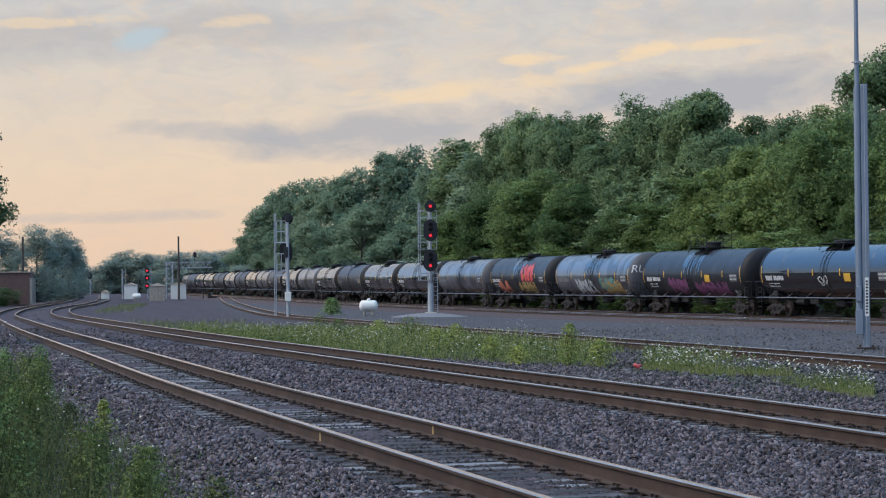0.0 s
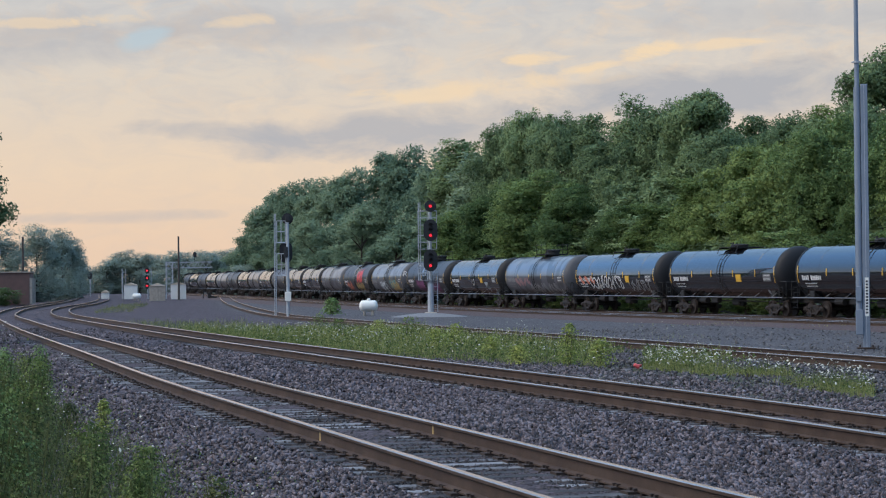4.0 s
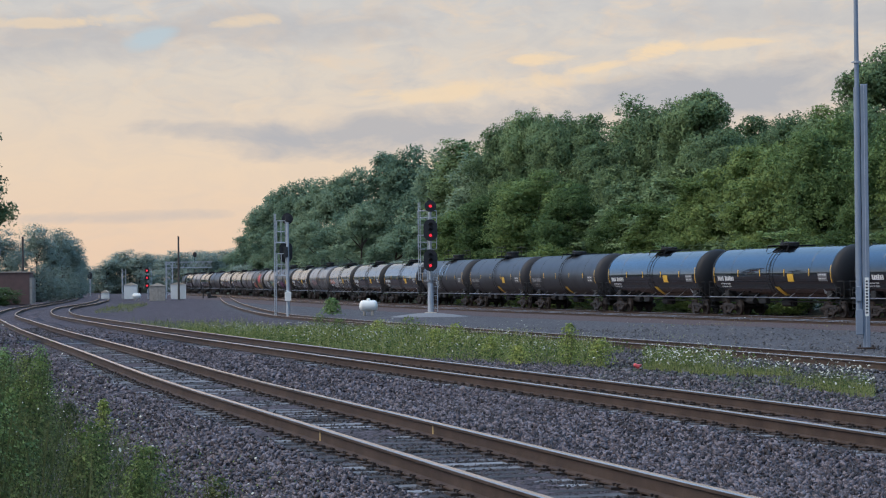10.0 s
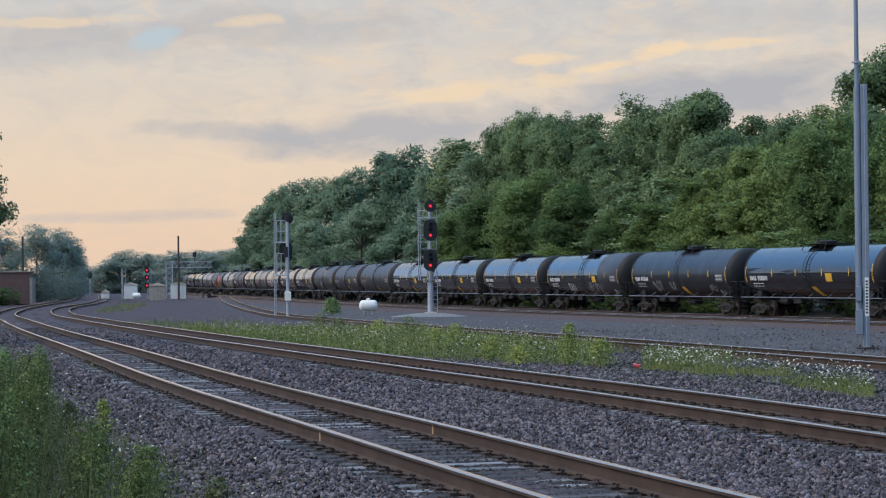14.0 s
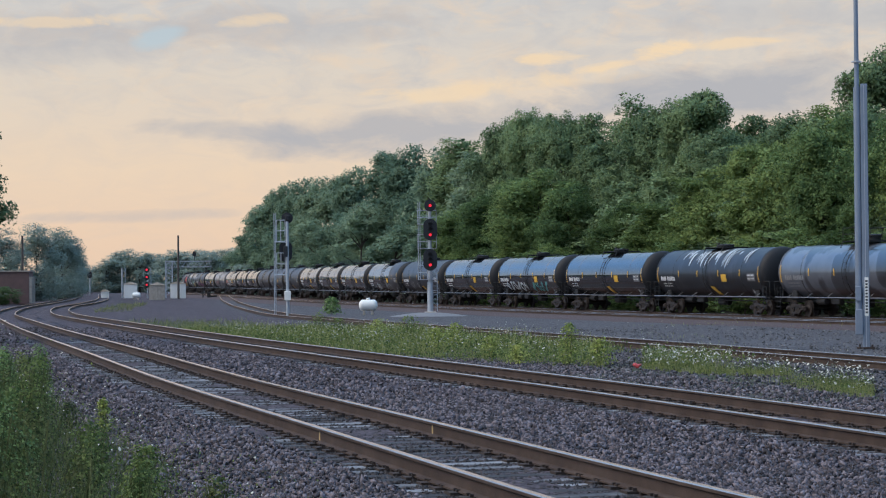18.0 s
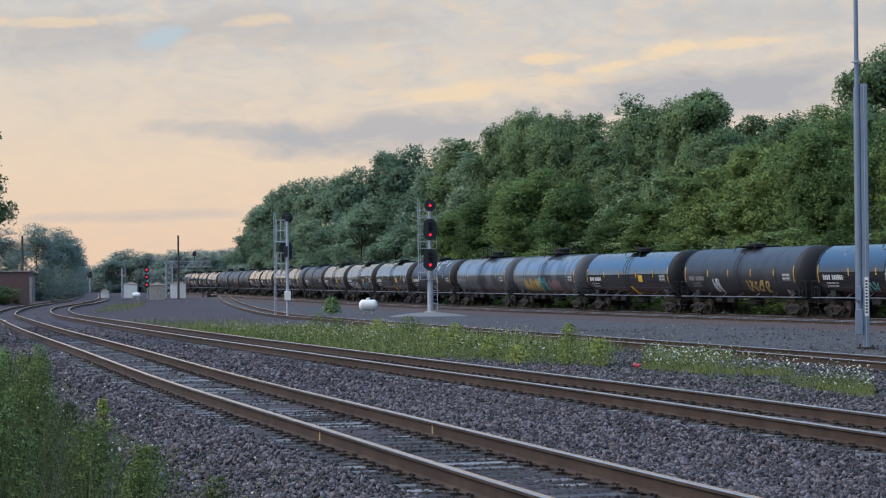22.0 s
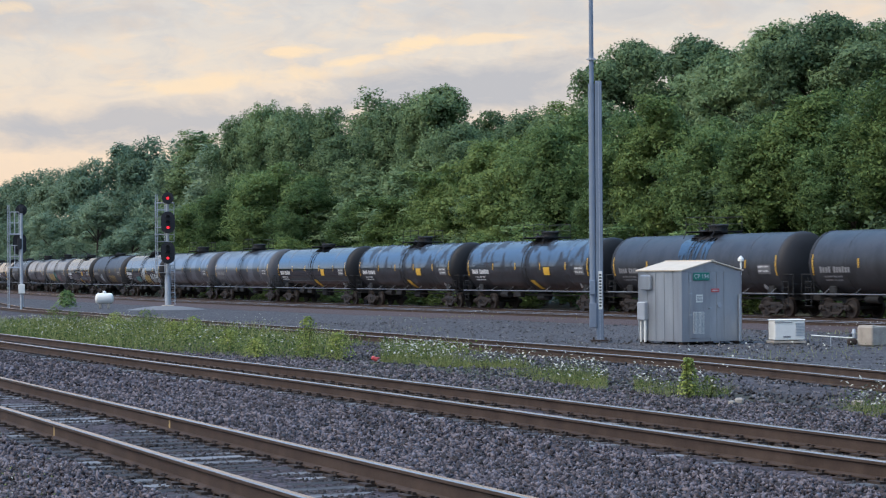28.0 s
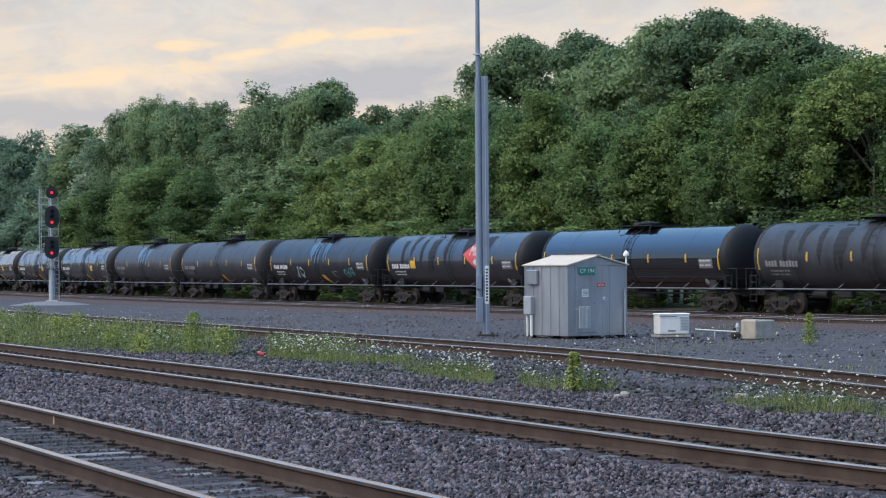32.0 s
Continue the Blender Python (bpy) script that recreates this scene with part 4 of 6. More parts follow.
for k in range(FIRST, LAST + 1):
    spec = CARS.get(k) or ((("gloss", "worn", "grey", "gloss", "patchy", "gloss")[(-k * 7 // 3) % 6] if k < -10 else {-5: "gloss", -6: "gloss", -7: "grey", -8: "gloss", -9: "patchy", -10: "gloss"}.get(k, "grey")), "s")
    car = tank_car(*spec)
    TRAIN.append((car, -13.37 - PITCH * k))
    if k == 30:
        part("diamond_sign", diamond(-3.0, 2.82, 0.80, 0.03, 1.75), red_paint, car, "red diamond sign with white letters")
        tank_text("MET", -2.95, 2.98, 0.74, white_mark, car, 0.3)
        part("small_diamond", diamond(-3.0, 2.40, 0.18, 0.05, 1.5), pale_paint, car)
        part("yellow_square", patch(Geo(), 3.9, 4.5, 2.08, 2.52, 0.02), yellow_mark, car)
    if k == 11:
        part("repainted_section", Geo().lathe([(-7.38, R + 0.004), (-7.36, R + 0.012), (-3.32, R + 0.012), (-3.3, R + 0.004)], 44, "x", c=(0, 0, ZC)), grey_worn, car, "dull grey repainted end section", smooth=True)
    if k == -2:
        head_text("RU", 1.02, 2.88, 0.72, white_mark, car)


def motions():
    """The train draws away to the left at a steady speed."""
    zero = TRAIN_LINE.dist(129.5)
    walk(SKY, [(t, pose(0, 0, 2.45, 0, 0, 0.45 - 0.026 * t)) for t in (0, 8, 16, 24, 32)])
    for car, start in TRAIN:
        rows = []
        for i in range(17):
            t = 2.0 * i
            d = zero + start + t * SPEED
            a, b = TRAIN_LINE.at(d - 6.3), TRAIN_LINE.at(d + 6.3)
            c = (a + b) / 2
            rows.append((t, pose(c[0], c[1], 0.17, 0, 0, math.degrees(math.atan2(b[1] - a[1], b[0] - a[0])))))
        walk(car, rows)


# ---- trees ----
def leaf_cards(rng, centre, normal, size):
    """Kite-shaped leaves, slightly folded, one at each place."""
    n = len(centre)
    normal = normal / np.linalg.norm(normal, axis=1, keepdims=True)
    t = np.cross(normal, rng.normal(size=(n, 3)))
    t /= np.linalg.norm(t, axis=1, keepdims=True) + 1e-9
    b = np.cross(normal, t)
    s = size[:, None]
    fold = normal * s * 0.18
    v = np.stack([centre - t * s * 0.5, centre + b * s * 0.34 + fold, centre + t * s * 0.55, centre - b * s * 0.34 + fold], 1)
    return v.reshape(-1, 3)


def leaf_tris(rng, centre, normal, size):
    """Small pointed leaf sprays: one triangle each, its face along the normal."""
    n = len(centre)
    normal = normal / np.linalg.norm(normal, axis=1, keepdims=True)
    t = np.cross(normal, rng.normal(size=(n, 3)))
    t /= np.linalg.norm(t, axis=1, keepdims=True) + 1e-9
    b = np.cross(normal, t)
    s = size[:, None]
    flat = np.array([1, 1, 0.62])
    return np.stack([centre - flat * t * s * 0.6, centre + flat * (t * s * 0.45 - b * s * 0.42), centre + flat * (t * s * 0.40 + b * s * 0.46)], 1).reshape(-1, 3)


def unit(n, rng):
    d = rng.normal(size=(n, 3))
    return d / np.linalg.norm(d, axis=1, keepdims=True)


def crown(seed, shape, boughs, leaves, size, low=0.12):
    """A crown in a unit box: boughs that carry clumps, clumps that carry leaves."""
    rng = np.random.default_rng(seed)
    mid, wide, big = {"round": (0.57, 0.34, 0.130), "tall": (0.54, 0.26, 0.120), "open": (0.62, 0.35, 0.095), "full": (0.46, 0.35, 0.140), "bush": (0.42, 0.33, 0.19), "cone": (0.50, 0.24, 0.11)}[shape]
    d = unit(boughs, rng)
    if shape != "bush":
        d[:, 2] = np.where(d[:, 2] < -0.6, -d[:, 2], d[:, 2])
    reach = rng.uniform(0.35, 1.0, boughs)[:, None] ** 0.5
    bc = d * reach * np.array([wide, wide, 0.92 - mid]) + np.array([0, 0, mid])
    bc[0] = (rng.uniform(-0.06, 0.06), rng.uniform(-0.06, 0.06), 0.88)
    if shape == "cone":
        bc[:, :2] *= np.clip(1.25 - bc[:, 2:3], 0.12, 1.0)
    br = big * rng.uniform(0.62, 1.15, boughs)
    bc[:, 2] = np.maximum(bc[:, 2], low + br * 0.7)
    per = 15
    own = np.repeat(np.arange(boughs), per)
    d = unit(len(own), rng) + np.array([0, 0, 0.22]) + 0.45 * (bc[own] - np.array([0, 0, mid])) / 0.4
    d /= np.linalg.norm(d, axis=1, keepdims=True)
    out = rng.uniform(0.68, 1.0, len(own)) * np.where(rng.random(len(own)) < 0.24, 1.38, 1.0)
    cc = bc[own] + d * (br[own] * out)[:, None] * np.array([1, 1, 0.72])
    cr = br[own] * rng.uniform(0.30, 0.56, len(own)) / out
    pick = rng.choice(len(own), leaves, p=cr ** 2 / (cr ** 2).sum())
    d = unit(leaves, rng)
    d[:, 2] = np.where(d[:, 2] < -0.5, -d[:, 2] * 0.7, d[:, 2])
    rad = cr[pick] * rng.uniform(0.15, 1.0, leaves) ** 0.45
    pos = cc[pick] + d * rad[:, None] * np.array([1.05, 1.05, 0.68])
    swell = d * 0.8 + 1.0 * (cc[pick] - bc[own[pick]]) / br[own[pick]][:, None] + 0.6 * (pos - np.array([0, 0, mid])) / 0.45
    swell /= np.linalg.norm(swell, axis=1, keepdims=True)
    size = size * rng.uniform(0.55, 1.4, leaves)
    inner = rng.random(leaves) < 0.16
    pos[inner] = bc[own[pick[inner]]] + unit(inner.sum(), rng) * (br[own[pick[inner]]] * rng.uniform(0.3, 0.85, inner.sum()))[:, None]
    size[inner] *= 1.9
    v = leaf_tris(rng, pos, swell + rng.normal(0, 0.55, (leaves, 3)), size)
    nrm = np.repeat(swell + rng.normal(0, 0.50, (leaves, 3)), 3, 0)
    nrm /= np.linalg.norm(nrm, axis=1, keepdims=True)
    top, side = np.percentile(v[:, 2], 99.8), np.percentile(np.hypot(v[:, 0], v[:, 1]), 97)
    v *= np.array([0.48 / side, 0.48 / side, 1.0 / top])
    return v, np.arange(leaves * 3).reshape(-1, 3), bc * np.array([0.48 / side, 0.48 / side, 1.0 / top]), nrm


def trunk(cs, seed):
    rng = random.Random(seed)
    g = Geo()
    pts = [Vector((0, 0, -0.01)), Vector((rng.uniform(-0.01, 0.01), 0, 0.15)), Vector((rng.uniform(-0.02, 0.02), rng.uniform(-0.02, 0.02), 0.38)), Vector((0, 0, 0.7))]
    for i, (p, q) in enumerate(zip(pts, pts[1:])):
        g.tube(p, q, (0.026, 0.020, 0.014)[i], (0.020, 0.014, 0.006)[i], n=6)
    for c in cs[:: max(1, len(cs) // 12)]:
        c = Vector(c)
        z = max(0.1, min(0.6, c.z - 0.18))
        g.tube((0, 0, z), Vector((0, 0, z)).lerp(c, 0.55) + Vector((0, 0, 0.02)), 0.009, 0.005, n=4)
        g.tube(Vector((0, 0, z)).lerp(c, 0.55) + Vector((0, 0, 0.02)), c, 0.005, 0.002, n=3)
    return g


TREE = {}
for name, shape, boughs, leaves, size, low, mat in (("oak", "round", 34, 34000, 0.0150, 0.10, leaf_green), ("oak_dark", "round", 36, 34000, 0.0150, 0.10, leaf_haze_light), ("tall", "tall", 30, 30000, 0.0145, 0.08, leaf_haze_light),
                                                    ("light", "full", 34, 34000, 0.0165, 0.02, leaf_light), ("spread", "round", 32, 34000, 0.0150, 0.08, leaf_green), ("shrub", "bush", 22, 9000, 0.025, 0.0, leaf_green),
                                                    ("shrub_light", "bush", 22, 9000, 0.025, 0.0, leaf_light), ("mid", "full", 26, 16000, 0.020, 0.05, leaf_haze_tint), ("mid_dark", "tall", 24, 16000, 0.020, 0.05, leaf_haze_tint),
                                                    ("inner", "full", 18, 9000, 0.024, 0.05, leaf_haze_light), ("far", "bush", 26, 12000, 0.024, -0.05, leaf_far_haze), ("big", "open", 44, 40000, 0.0135, 0.12, leaf_haze_light),
                                                    ("spire", "cone", 34, 24000, 0.0150, 0.10, leaf_haze_light), ("feathery", "open", 46, 26000, 0.0140, 0.10, leaf_light)):
    v, f, cs, nrm = crown(len(name) * 7 + boughs, shape, boughs, leaves, size, low)
    me = raw_mesh("crown", v, f, mat)
    me.polygons.foreach_set("use_smooth", [True] * len(me.polygons))
    me.normals_split_custom_set_from_vertices([tuple(n) for n in nrm])
    TREE[name] = (me, trunk(cs, boughs).mesh("trunk", bark))


def tree(kind, x, y, h, w, label, category="tree", group="", z=-0.05, name="tree"):
    ob = thing(name, Matrix.Translation((x, y, z)) @ pose(0, 0, 0, 0, 0, (x * 37 + y * 61) % 360) @ Matrix.Diagonal((w, w, h, 1)), label, category, group)
    child("crown", TREE[kind][0], ob), child("trunk", TREE[kind][1], ob)
    return ob


WOOD = "trees behind the train"
# mid and mid_dark crowns carry painted haze in their leaf colour
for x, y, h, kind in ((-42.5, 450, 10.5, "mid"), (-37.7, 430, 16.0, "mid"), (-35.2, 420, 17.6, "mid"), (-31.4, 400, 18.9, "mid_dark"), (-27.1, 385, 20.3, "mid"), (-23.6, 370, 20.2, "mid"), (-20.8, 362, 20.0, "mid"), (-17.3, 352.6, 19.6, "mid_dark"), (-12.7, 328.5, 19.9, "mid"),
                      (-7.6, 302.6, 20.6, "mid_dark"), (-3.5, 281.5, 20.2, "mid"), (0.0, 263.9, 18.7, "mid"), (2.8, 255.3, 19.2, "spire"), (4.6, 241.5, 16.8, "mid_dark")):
    tree(kind, x, y, h, 11.5, "tall green tree with haze-tinted leaves in the woods beyond the yard", group=WOOD)
for x, y, h, kind in ((7.2, 234.0, 19.9, "oak_dark"), (9.6, 223.4, 20.2, "oak_dark"), (12.4, 215.4, 19.2, "oak_dark"), (14.7, 209.9, 18.7, "spire"), (16.5, 202.7, 17.2, "tall"), (18.2, 191.4, 18.8, "tall"), (19.9, 184.7, 17.7, "oak_dark"),
                      (22.2, 176.1, 17.9, "big"), (23.1, 168.6, 14.2, "oak_dark"), (25.9, 174.5, 15.7, "spire"), (26.1, 165.3, 13.6, "oak"), (26.6, 156.0, 14.4, "oak_dark"), (27.7, 152.2, 14.7, "oak"), (29.1, 151.1, 14.8, "oak_dark")):
    tree(kind, x, y, h, 9.5 if kind != "spire" else 6.0, "tall dark green tree in the woods beyond the yard", group=WOOD)
for x, y, h, kind in ((34.4, 157.7, 19.7, "big"), (37.2, 152.0, 19.4, "big"), (39.1, 145.6, 18.2, "oak_dark"), (40.1, 139.3, 19.0, "big"), (42.5, 135.0, 19.1, "big"), (44.1, 130.4, 18.0, "big"), (44.9, 125.9, 17.0, "big"), (46.3, 118.9, 15.0, "oak_dark"), (48.8, 113.8, 14.6, "oak")):
    tree(kind, x, y, h, 11.5, "large dark green oak above the woodland edge", group=WOOD)
for x, y, h, w, kind in ((8.7, 196.7, 12.5, 10.5, "oak"), (5.4, 210.2, 11.4, 9, "oak"), (11.2, 186.6, 10.6, 8.5, "spread"), (14.6, 173.6, 8.6, 7.5, "light"), (17.2, 163.5, 8.2, 8, "light"), (21.4, 152.4, 12.0, 9, "light"), (19.3, 155.9, 9.8, 8, "light"),
                         (23.2, 146.0, 10.8, 8, "light"), (24.9, 144.2, 12.2, 8, "oak"), (-10.8, 282.6, 12.6, 10, "mid"), (-5.6, 251.5, 8.9, 9, "mid"), (-0.3, 230.8, 9.6, 9, "mid"), (2.6, 217.7, 10.2, 9, "oak"), (-19.6, 327.7, 11.9, 10, "mid"), (-26.1, 355, 11.5, 10, "mid"), (-14.9, 303.2, 12.0, 10, "mid")):
    tree(kind, x, y, h, w, "bright green tree at the woodland edge behind the train" if kind == "light" else "rounded green tree at the woodland edge", group=WOOD)
for x, y, h, w, kind in ((26.1, 140.4, 13.0, 7.5, "oak"), (28.0, 131.2, 12.5, 8, "spread"), (29.8, 126.5, 13.0, 8, "light"), (30.9, 120.1, 11.3, 7, "oak"), (32.1, 117.0, 9.6, 7, "spread"), (34.4, 113.5, 12.2, 8.5, "light"), (33.0, 115.0, 11.0, 7, "oak"),
                         (35.2, 108.0, 10.6, 7, "spread"), (36.7, 104.3, 11.7, 7.5, "feathery"), (38.2, 103.7, 12.9, 8.5, "feathery"), (39.2, 98.8, 12.7, 8, "feathery"), (41.5, 94.6, 12.3, 8, "oak"), (44.5, 86, 12.0, 8, "oak")):
    tree(kind, x, y, h, w, "feathery olive-green tree with airy branches" if kind == "feathery" else "rounded green tree at the woodland edge", group=WOOD)
rng = random.Random(12)
d = TRAIN_LINE.dist(75)
while d < TRAIN_LINE.dist(420):
    near = TRAIN_LINE.at(d)[1] < 215
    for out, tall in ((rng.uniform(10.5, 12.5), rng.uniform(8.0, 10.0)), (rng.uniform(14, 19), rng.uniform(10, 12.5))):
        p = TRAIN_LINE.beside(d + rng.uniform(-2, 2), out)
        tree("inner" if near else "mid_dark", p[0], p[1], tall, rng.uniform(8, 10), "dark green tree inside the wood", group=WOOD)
    p = TRAIN_LINE.beside(d + rng.uniform(-3, 3), rng.uniform(5.8, 7.0))
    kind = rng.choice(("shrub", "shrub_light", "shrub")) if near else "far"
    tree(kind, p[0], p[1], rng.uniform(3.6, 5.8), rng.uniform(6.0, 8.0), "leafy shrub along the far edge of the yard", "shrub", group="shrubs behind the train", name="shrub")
    d += rng.uniform(5.5, 7.0) if near else rng.uniform(9, 13)

# far trees beyond the yard and west of the main line
rng = random.Random(4)
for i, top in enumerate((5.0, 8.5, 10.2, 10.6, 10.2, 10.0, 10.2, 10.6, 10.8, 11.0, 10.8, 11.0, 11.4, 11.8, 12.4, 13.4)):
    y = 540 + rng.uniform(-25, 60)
    tree("far", (-0.1640 + 0.0052 * i) * y, y, top * rng.uniform(0.97, 1.05), rng.uniform(11, 15), "green tree with haze-tinted leaves in the distance beyond the yard", group="distant trees", name="distant_tree")
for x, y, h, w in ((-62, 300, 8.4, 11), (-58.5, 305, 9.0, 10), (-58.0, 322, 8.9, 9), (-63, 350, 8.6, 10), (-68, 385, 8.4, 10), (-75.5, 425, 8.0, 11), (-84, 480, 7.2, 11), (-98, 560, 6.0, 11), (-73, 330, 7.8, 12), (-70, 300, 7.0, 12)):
    tree("far", x, y, h * 1.22, w * 0.9, "green tree with haze-tinted leaves beside the distant main line", group="trees west of the line", name="distant_tree")
for x, y, h, w in ((-51.0, 247, 2.1, 5), (-53.5, 249, 2.4, 5), (-55.5, 251, 2.9, 5), (-58, 252, 2.4, 5)):
    tree("shrub", x, y, h, w, "green bush below the brick building", "shrub", "bushes west of the line", name="bush")
for i in range(14):
    y = 190 + 14 * i
    tree("far", MAIN_A.x(y) - rng.uniform(9, 18), y + 4, rng.uniform(3.0, 4.6), rng.uniform(6, 9), "bush with haze-tinted leaves beside the distant main line", "shrub", "bushes west of the line", name="bush")
    tree("shrub", MAIN_A.x(y) - rng.uniform(7, 9.5), y, rng.uniform(1.5, 2.6), rng.uniform(4, 6), "low green bush beside the distant main line", "shrub", "bushes west of the line", name="bush")
tree("big", -17.05, 70, 9.0, 6.0, "dark tree whose leafy branch tips reach into view", z=0.2)


# ---- signals ----
def hexhood(r, w, h, slot=0):
    """An oblong background plate with rounded ends, facing -y."""
    n, v = 12, []
    for i in range(n + 1):
        a = math.pi * i / n
        v.append((r * math.cos(a), 0, h / 2 - r + r * math.sin(a)))
    for i in range(n + 1):
        a = math.pi + math.pi * i / n
        v.append((r * math.cos(a), 0, -h / 2 + r + r * math.sin(a)))
    k = len(v)
    g = Geo()
    g.put(v + [(x, w, z) for x, _, z in v], [tuple(range(k)), tuple(range(2 * k - 1, k - 1, -1))] + [(i, (i + 1) % k, k + (i + 1) % k, k + i) for i in range(k)])
    return g


def signal_head(parent, x, z, h, r, lit_z, m=None):
    hd = part("signal_head", hexhood(r, 0.06, h), signal_black, parent, m=pose(x, -0.8, z) if m is None else m)
    for lz in ([-0.35, 0.35, 0.0] if h > 1.2 else [0.0]) if lit_z is not None else []:
        hood = Geo()
        ring = [(0.17 * math.cos(a), 0.17 * math.sin(a)) for a in np.linspace(0.1, math.pi - 0.1, 12)]
        hood.put([(u, -0.02, lz + w) for u, w in ring] + [(u, -0.36, lz + w) for u, w in ring], [(i, i + 1, 13 + i, 12 + i) for i in range(11)])
        part("hood", hood, signal_black, hd)
        part("lens", Geo().lathe([(-0.015, 0.10), (-0.03, 0.09), (-0.04, 0.03)], 16, "y", c=(0, 0, lz)), red_light if abs(lz - lit_z) < 0.01 else signal_black, hd, "lit red signal lens" if abs(lz - lit_z) < 0.01 else "")
    part("housing", Geo().box((0, 0.34, 0), (0.3, 0.62, h * 0.5), bevel=0.04), signal_black, hd)
    return hd


def cage(parent, x, z, w, h, y=0.0):
    """A railed maintenance platform beside the mast."""
    g = Geo()
    for i in range(5):
        g.box((x, y - 0.3 + 0.15 * i, z), (w, 0.1, 0.03))
    part("platform", g, galvanised, parent)
    for u in (-w / 2, 0, w / 2):
        part("railing_post", Geo().tube((x + u, y - 0.35, z), (x + u, y - 0.35, z + h), 0.025, n=6), galvanised, parent)
    for k in (0.5, 1.0):
        ring = [(x - w / 2, y - 0.35, z + h * k), (x + w / 2, y - 0.35, z + h * k), (x + w / 2, y + 0.35, z + h * k), (x - w / 2, y + 0.35, z + h * k), (x - w / 2, y - 0.35, z + h * k)]
        part("railing_bar", Geo().pipe(ring, 0.025), galvanised, parent)


def ladder(parent, x, y, z0, z1, w=0.42):
    g = Geo()
    for u in (0, w):
        g.tube((x + u, y, z0), (x + u, y, z1), 0.028, n=6)
    for z in np.arange(z0 + 0.2, z1, 0.3):
        g.tube((x, y, z), (x + w, y, z), 0.014, n=5)
    part("ladder", g, galvanised, parent)


def main_signal():
    s = thing("railway_signal", pose(-0.88, 144, 0.0, 0, 0, 3), "galvanised railway signal mast with three lit red black-backed heads", "railway signal")
    part("footing", Geo().box((0, 0, 0.12), (0.8, 0.8, 0.3), bevel=0.04), concrete, s)
    part("mast", Geo().tube((0, 0, 0.2), (0, 0, 7.7), 0.13, 0.11, n=14), galvanised, s, smooth=True)
    part("mast_sleeve", Geo().tube((0.0, 0, 0.25), (0.0, 0, 2.3), 0.2, n=14), galvanised, s, smooth=True)
    ladder(s, -0.78, 0.1, 2.45, 7.75, 0.12)
    ladder(s, 0.18, 0.05, 0.3, 3.0, 0.3)
    for z in (2.45, 4.55, 6.2):
        cage(s, -0.2, z, 1.25, 0.95)
    signal_head(s, 0, 7.45, 0.8, 0.40, 0.0)
    signal_head(s, 0, 5.82, 1.48, 0.47, -0.35)
    signal_head(s, -0.02, 3.78, 1.48, 0.47, -0.35)
    mound = Geo().lathe([(-0.4, 3.4), (-0.02, 2.6), (0.12, 1.6), (0.2, 0.8), (0.22, 0.1)], 22, "z")
    g = part("gravel_mound", mound, pale_gravel, None, smooth=True)
    g.matrix_basis = pose(-1.0, 143.6, 0.0)
    tagged(g, "low gravel mound at the foot of the signal", "gravel mound", kind="structure")
    return s


main_signal()


def back_signal():
    s = thing("railway_signal", pose(-10.9, 148.5, 0.0, 0, 0, 4), "galvanised signal mast seen from behind with dark heads", "railway signal")
    part("mast", Geo().tube((0, 0, 0), (0, 0, 6.6), 0.12, 0.10, n=12), galvanised, s, smooth=True)
    part("cabinet", Geo().box((0, -0.2, 1.4), (0.45, 0.35, 0.65), bevel=0.03), white_paint, s)
    ladder(s, -0.92, 0, 0, 7.2, 0.10)
    for z in (2.9, 5.2):
        for u in (-0.75, -0.45, -0.15):
            part("railing_post", Geo().tube((u, 0, z), (u, 0, z + 1.5), 0.03, n=6), galvanised, s)
        for k in (0, 0.75, 1.5):
            part("railing_bar", Geo().tube((-0.75, 0, z + k), (-0.15, 0, z + k), 0.03, n=6), galvanised, s)
        part("bracket", Geo().pipe([(-0.9, 0, z - 0.02), (0, 0, z - 0.05)], 0.04), galvanised, s)
    signal_head(s, 0, 0, 0.8, 0.4, None, pose(0.0, 0.35, 6.85, 0, 0, 180))
    signal_head(s, 0, 0, 1.5, 0.45, None, pose(-0.12, 0.35, 4.5, 0, 0, 180))


back_signal()


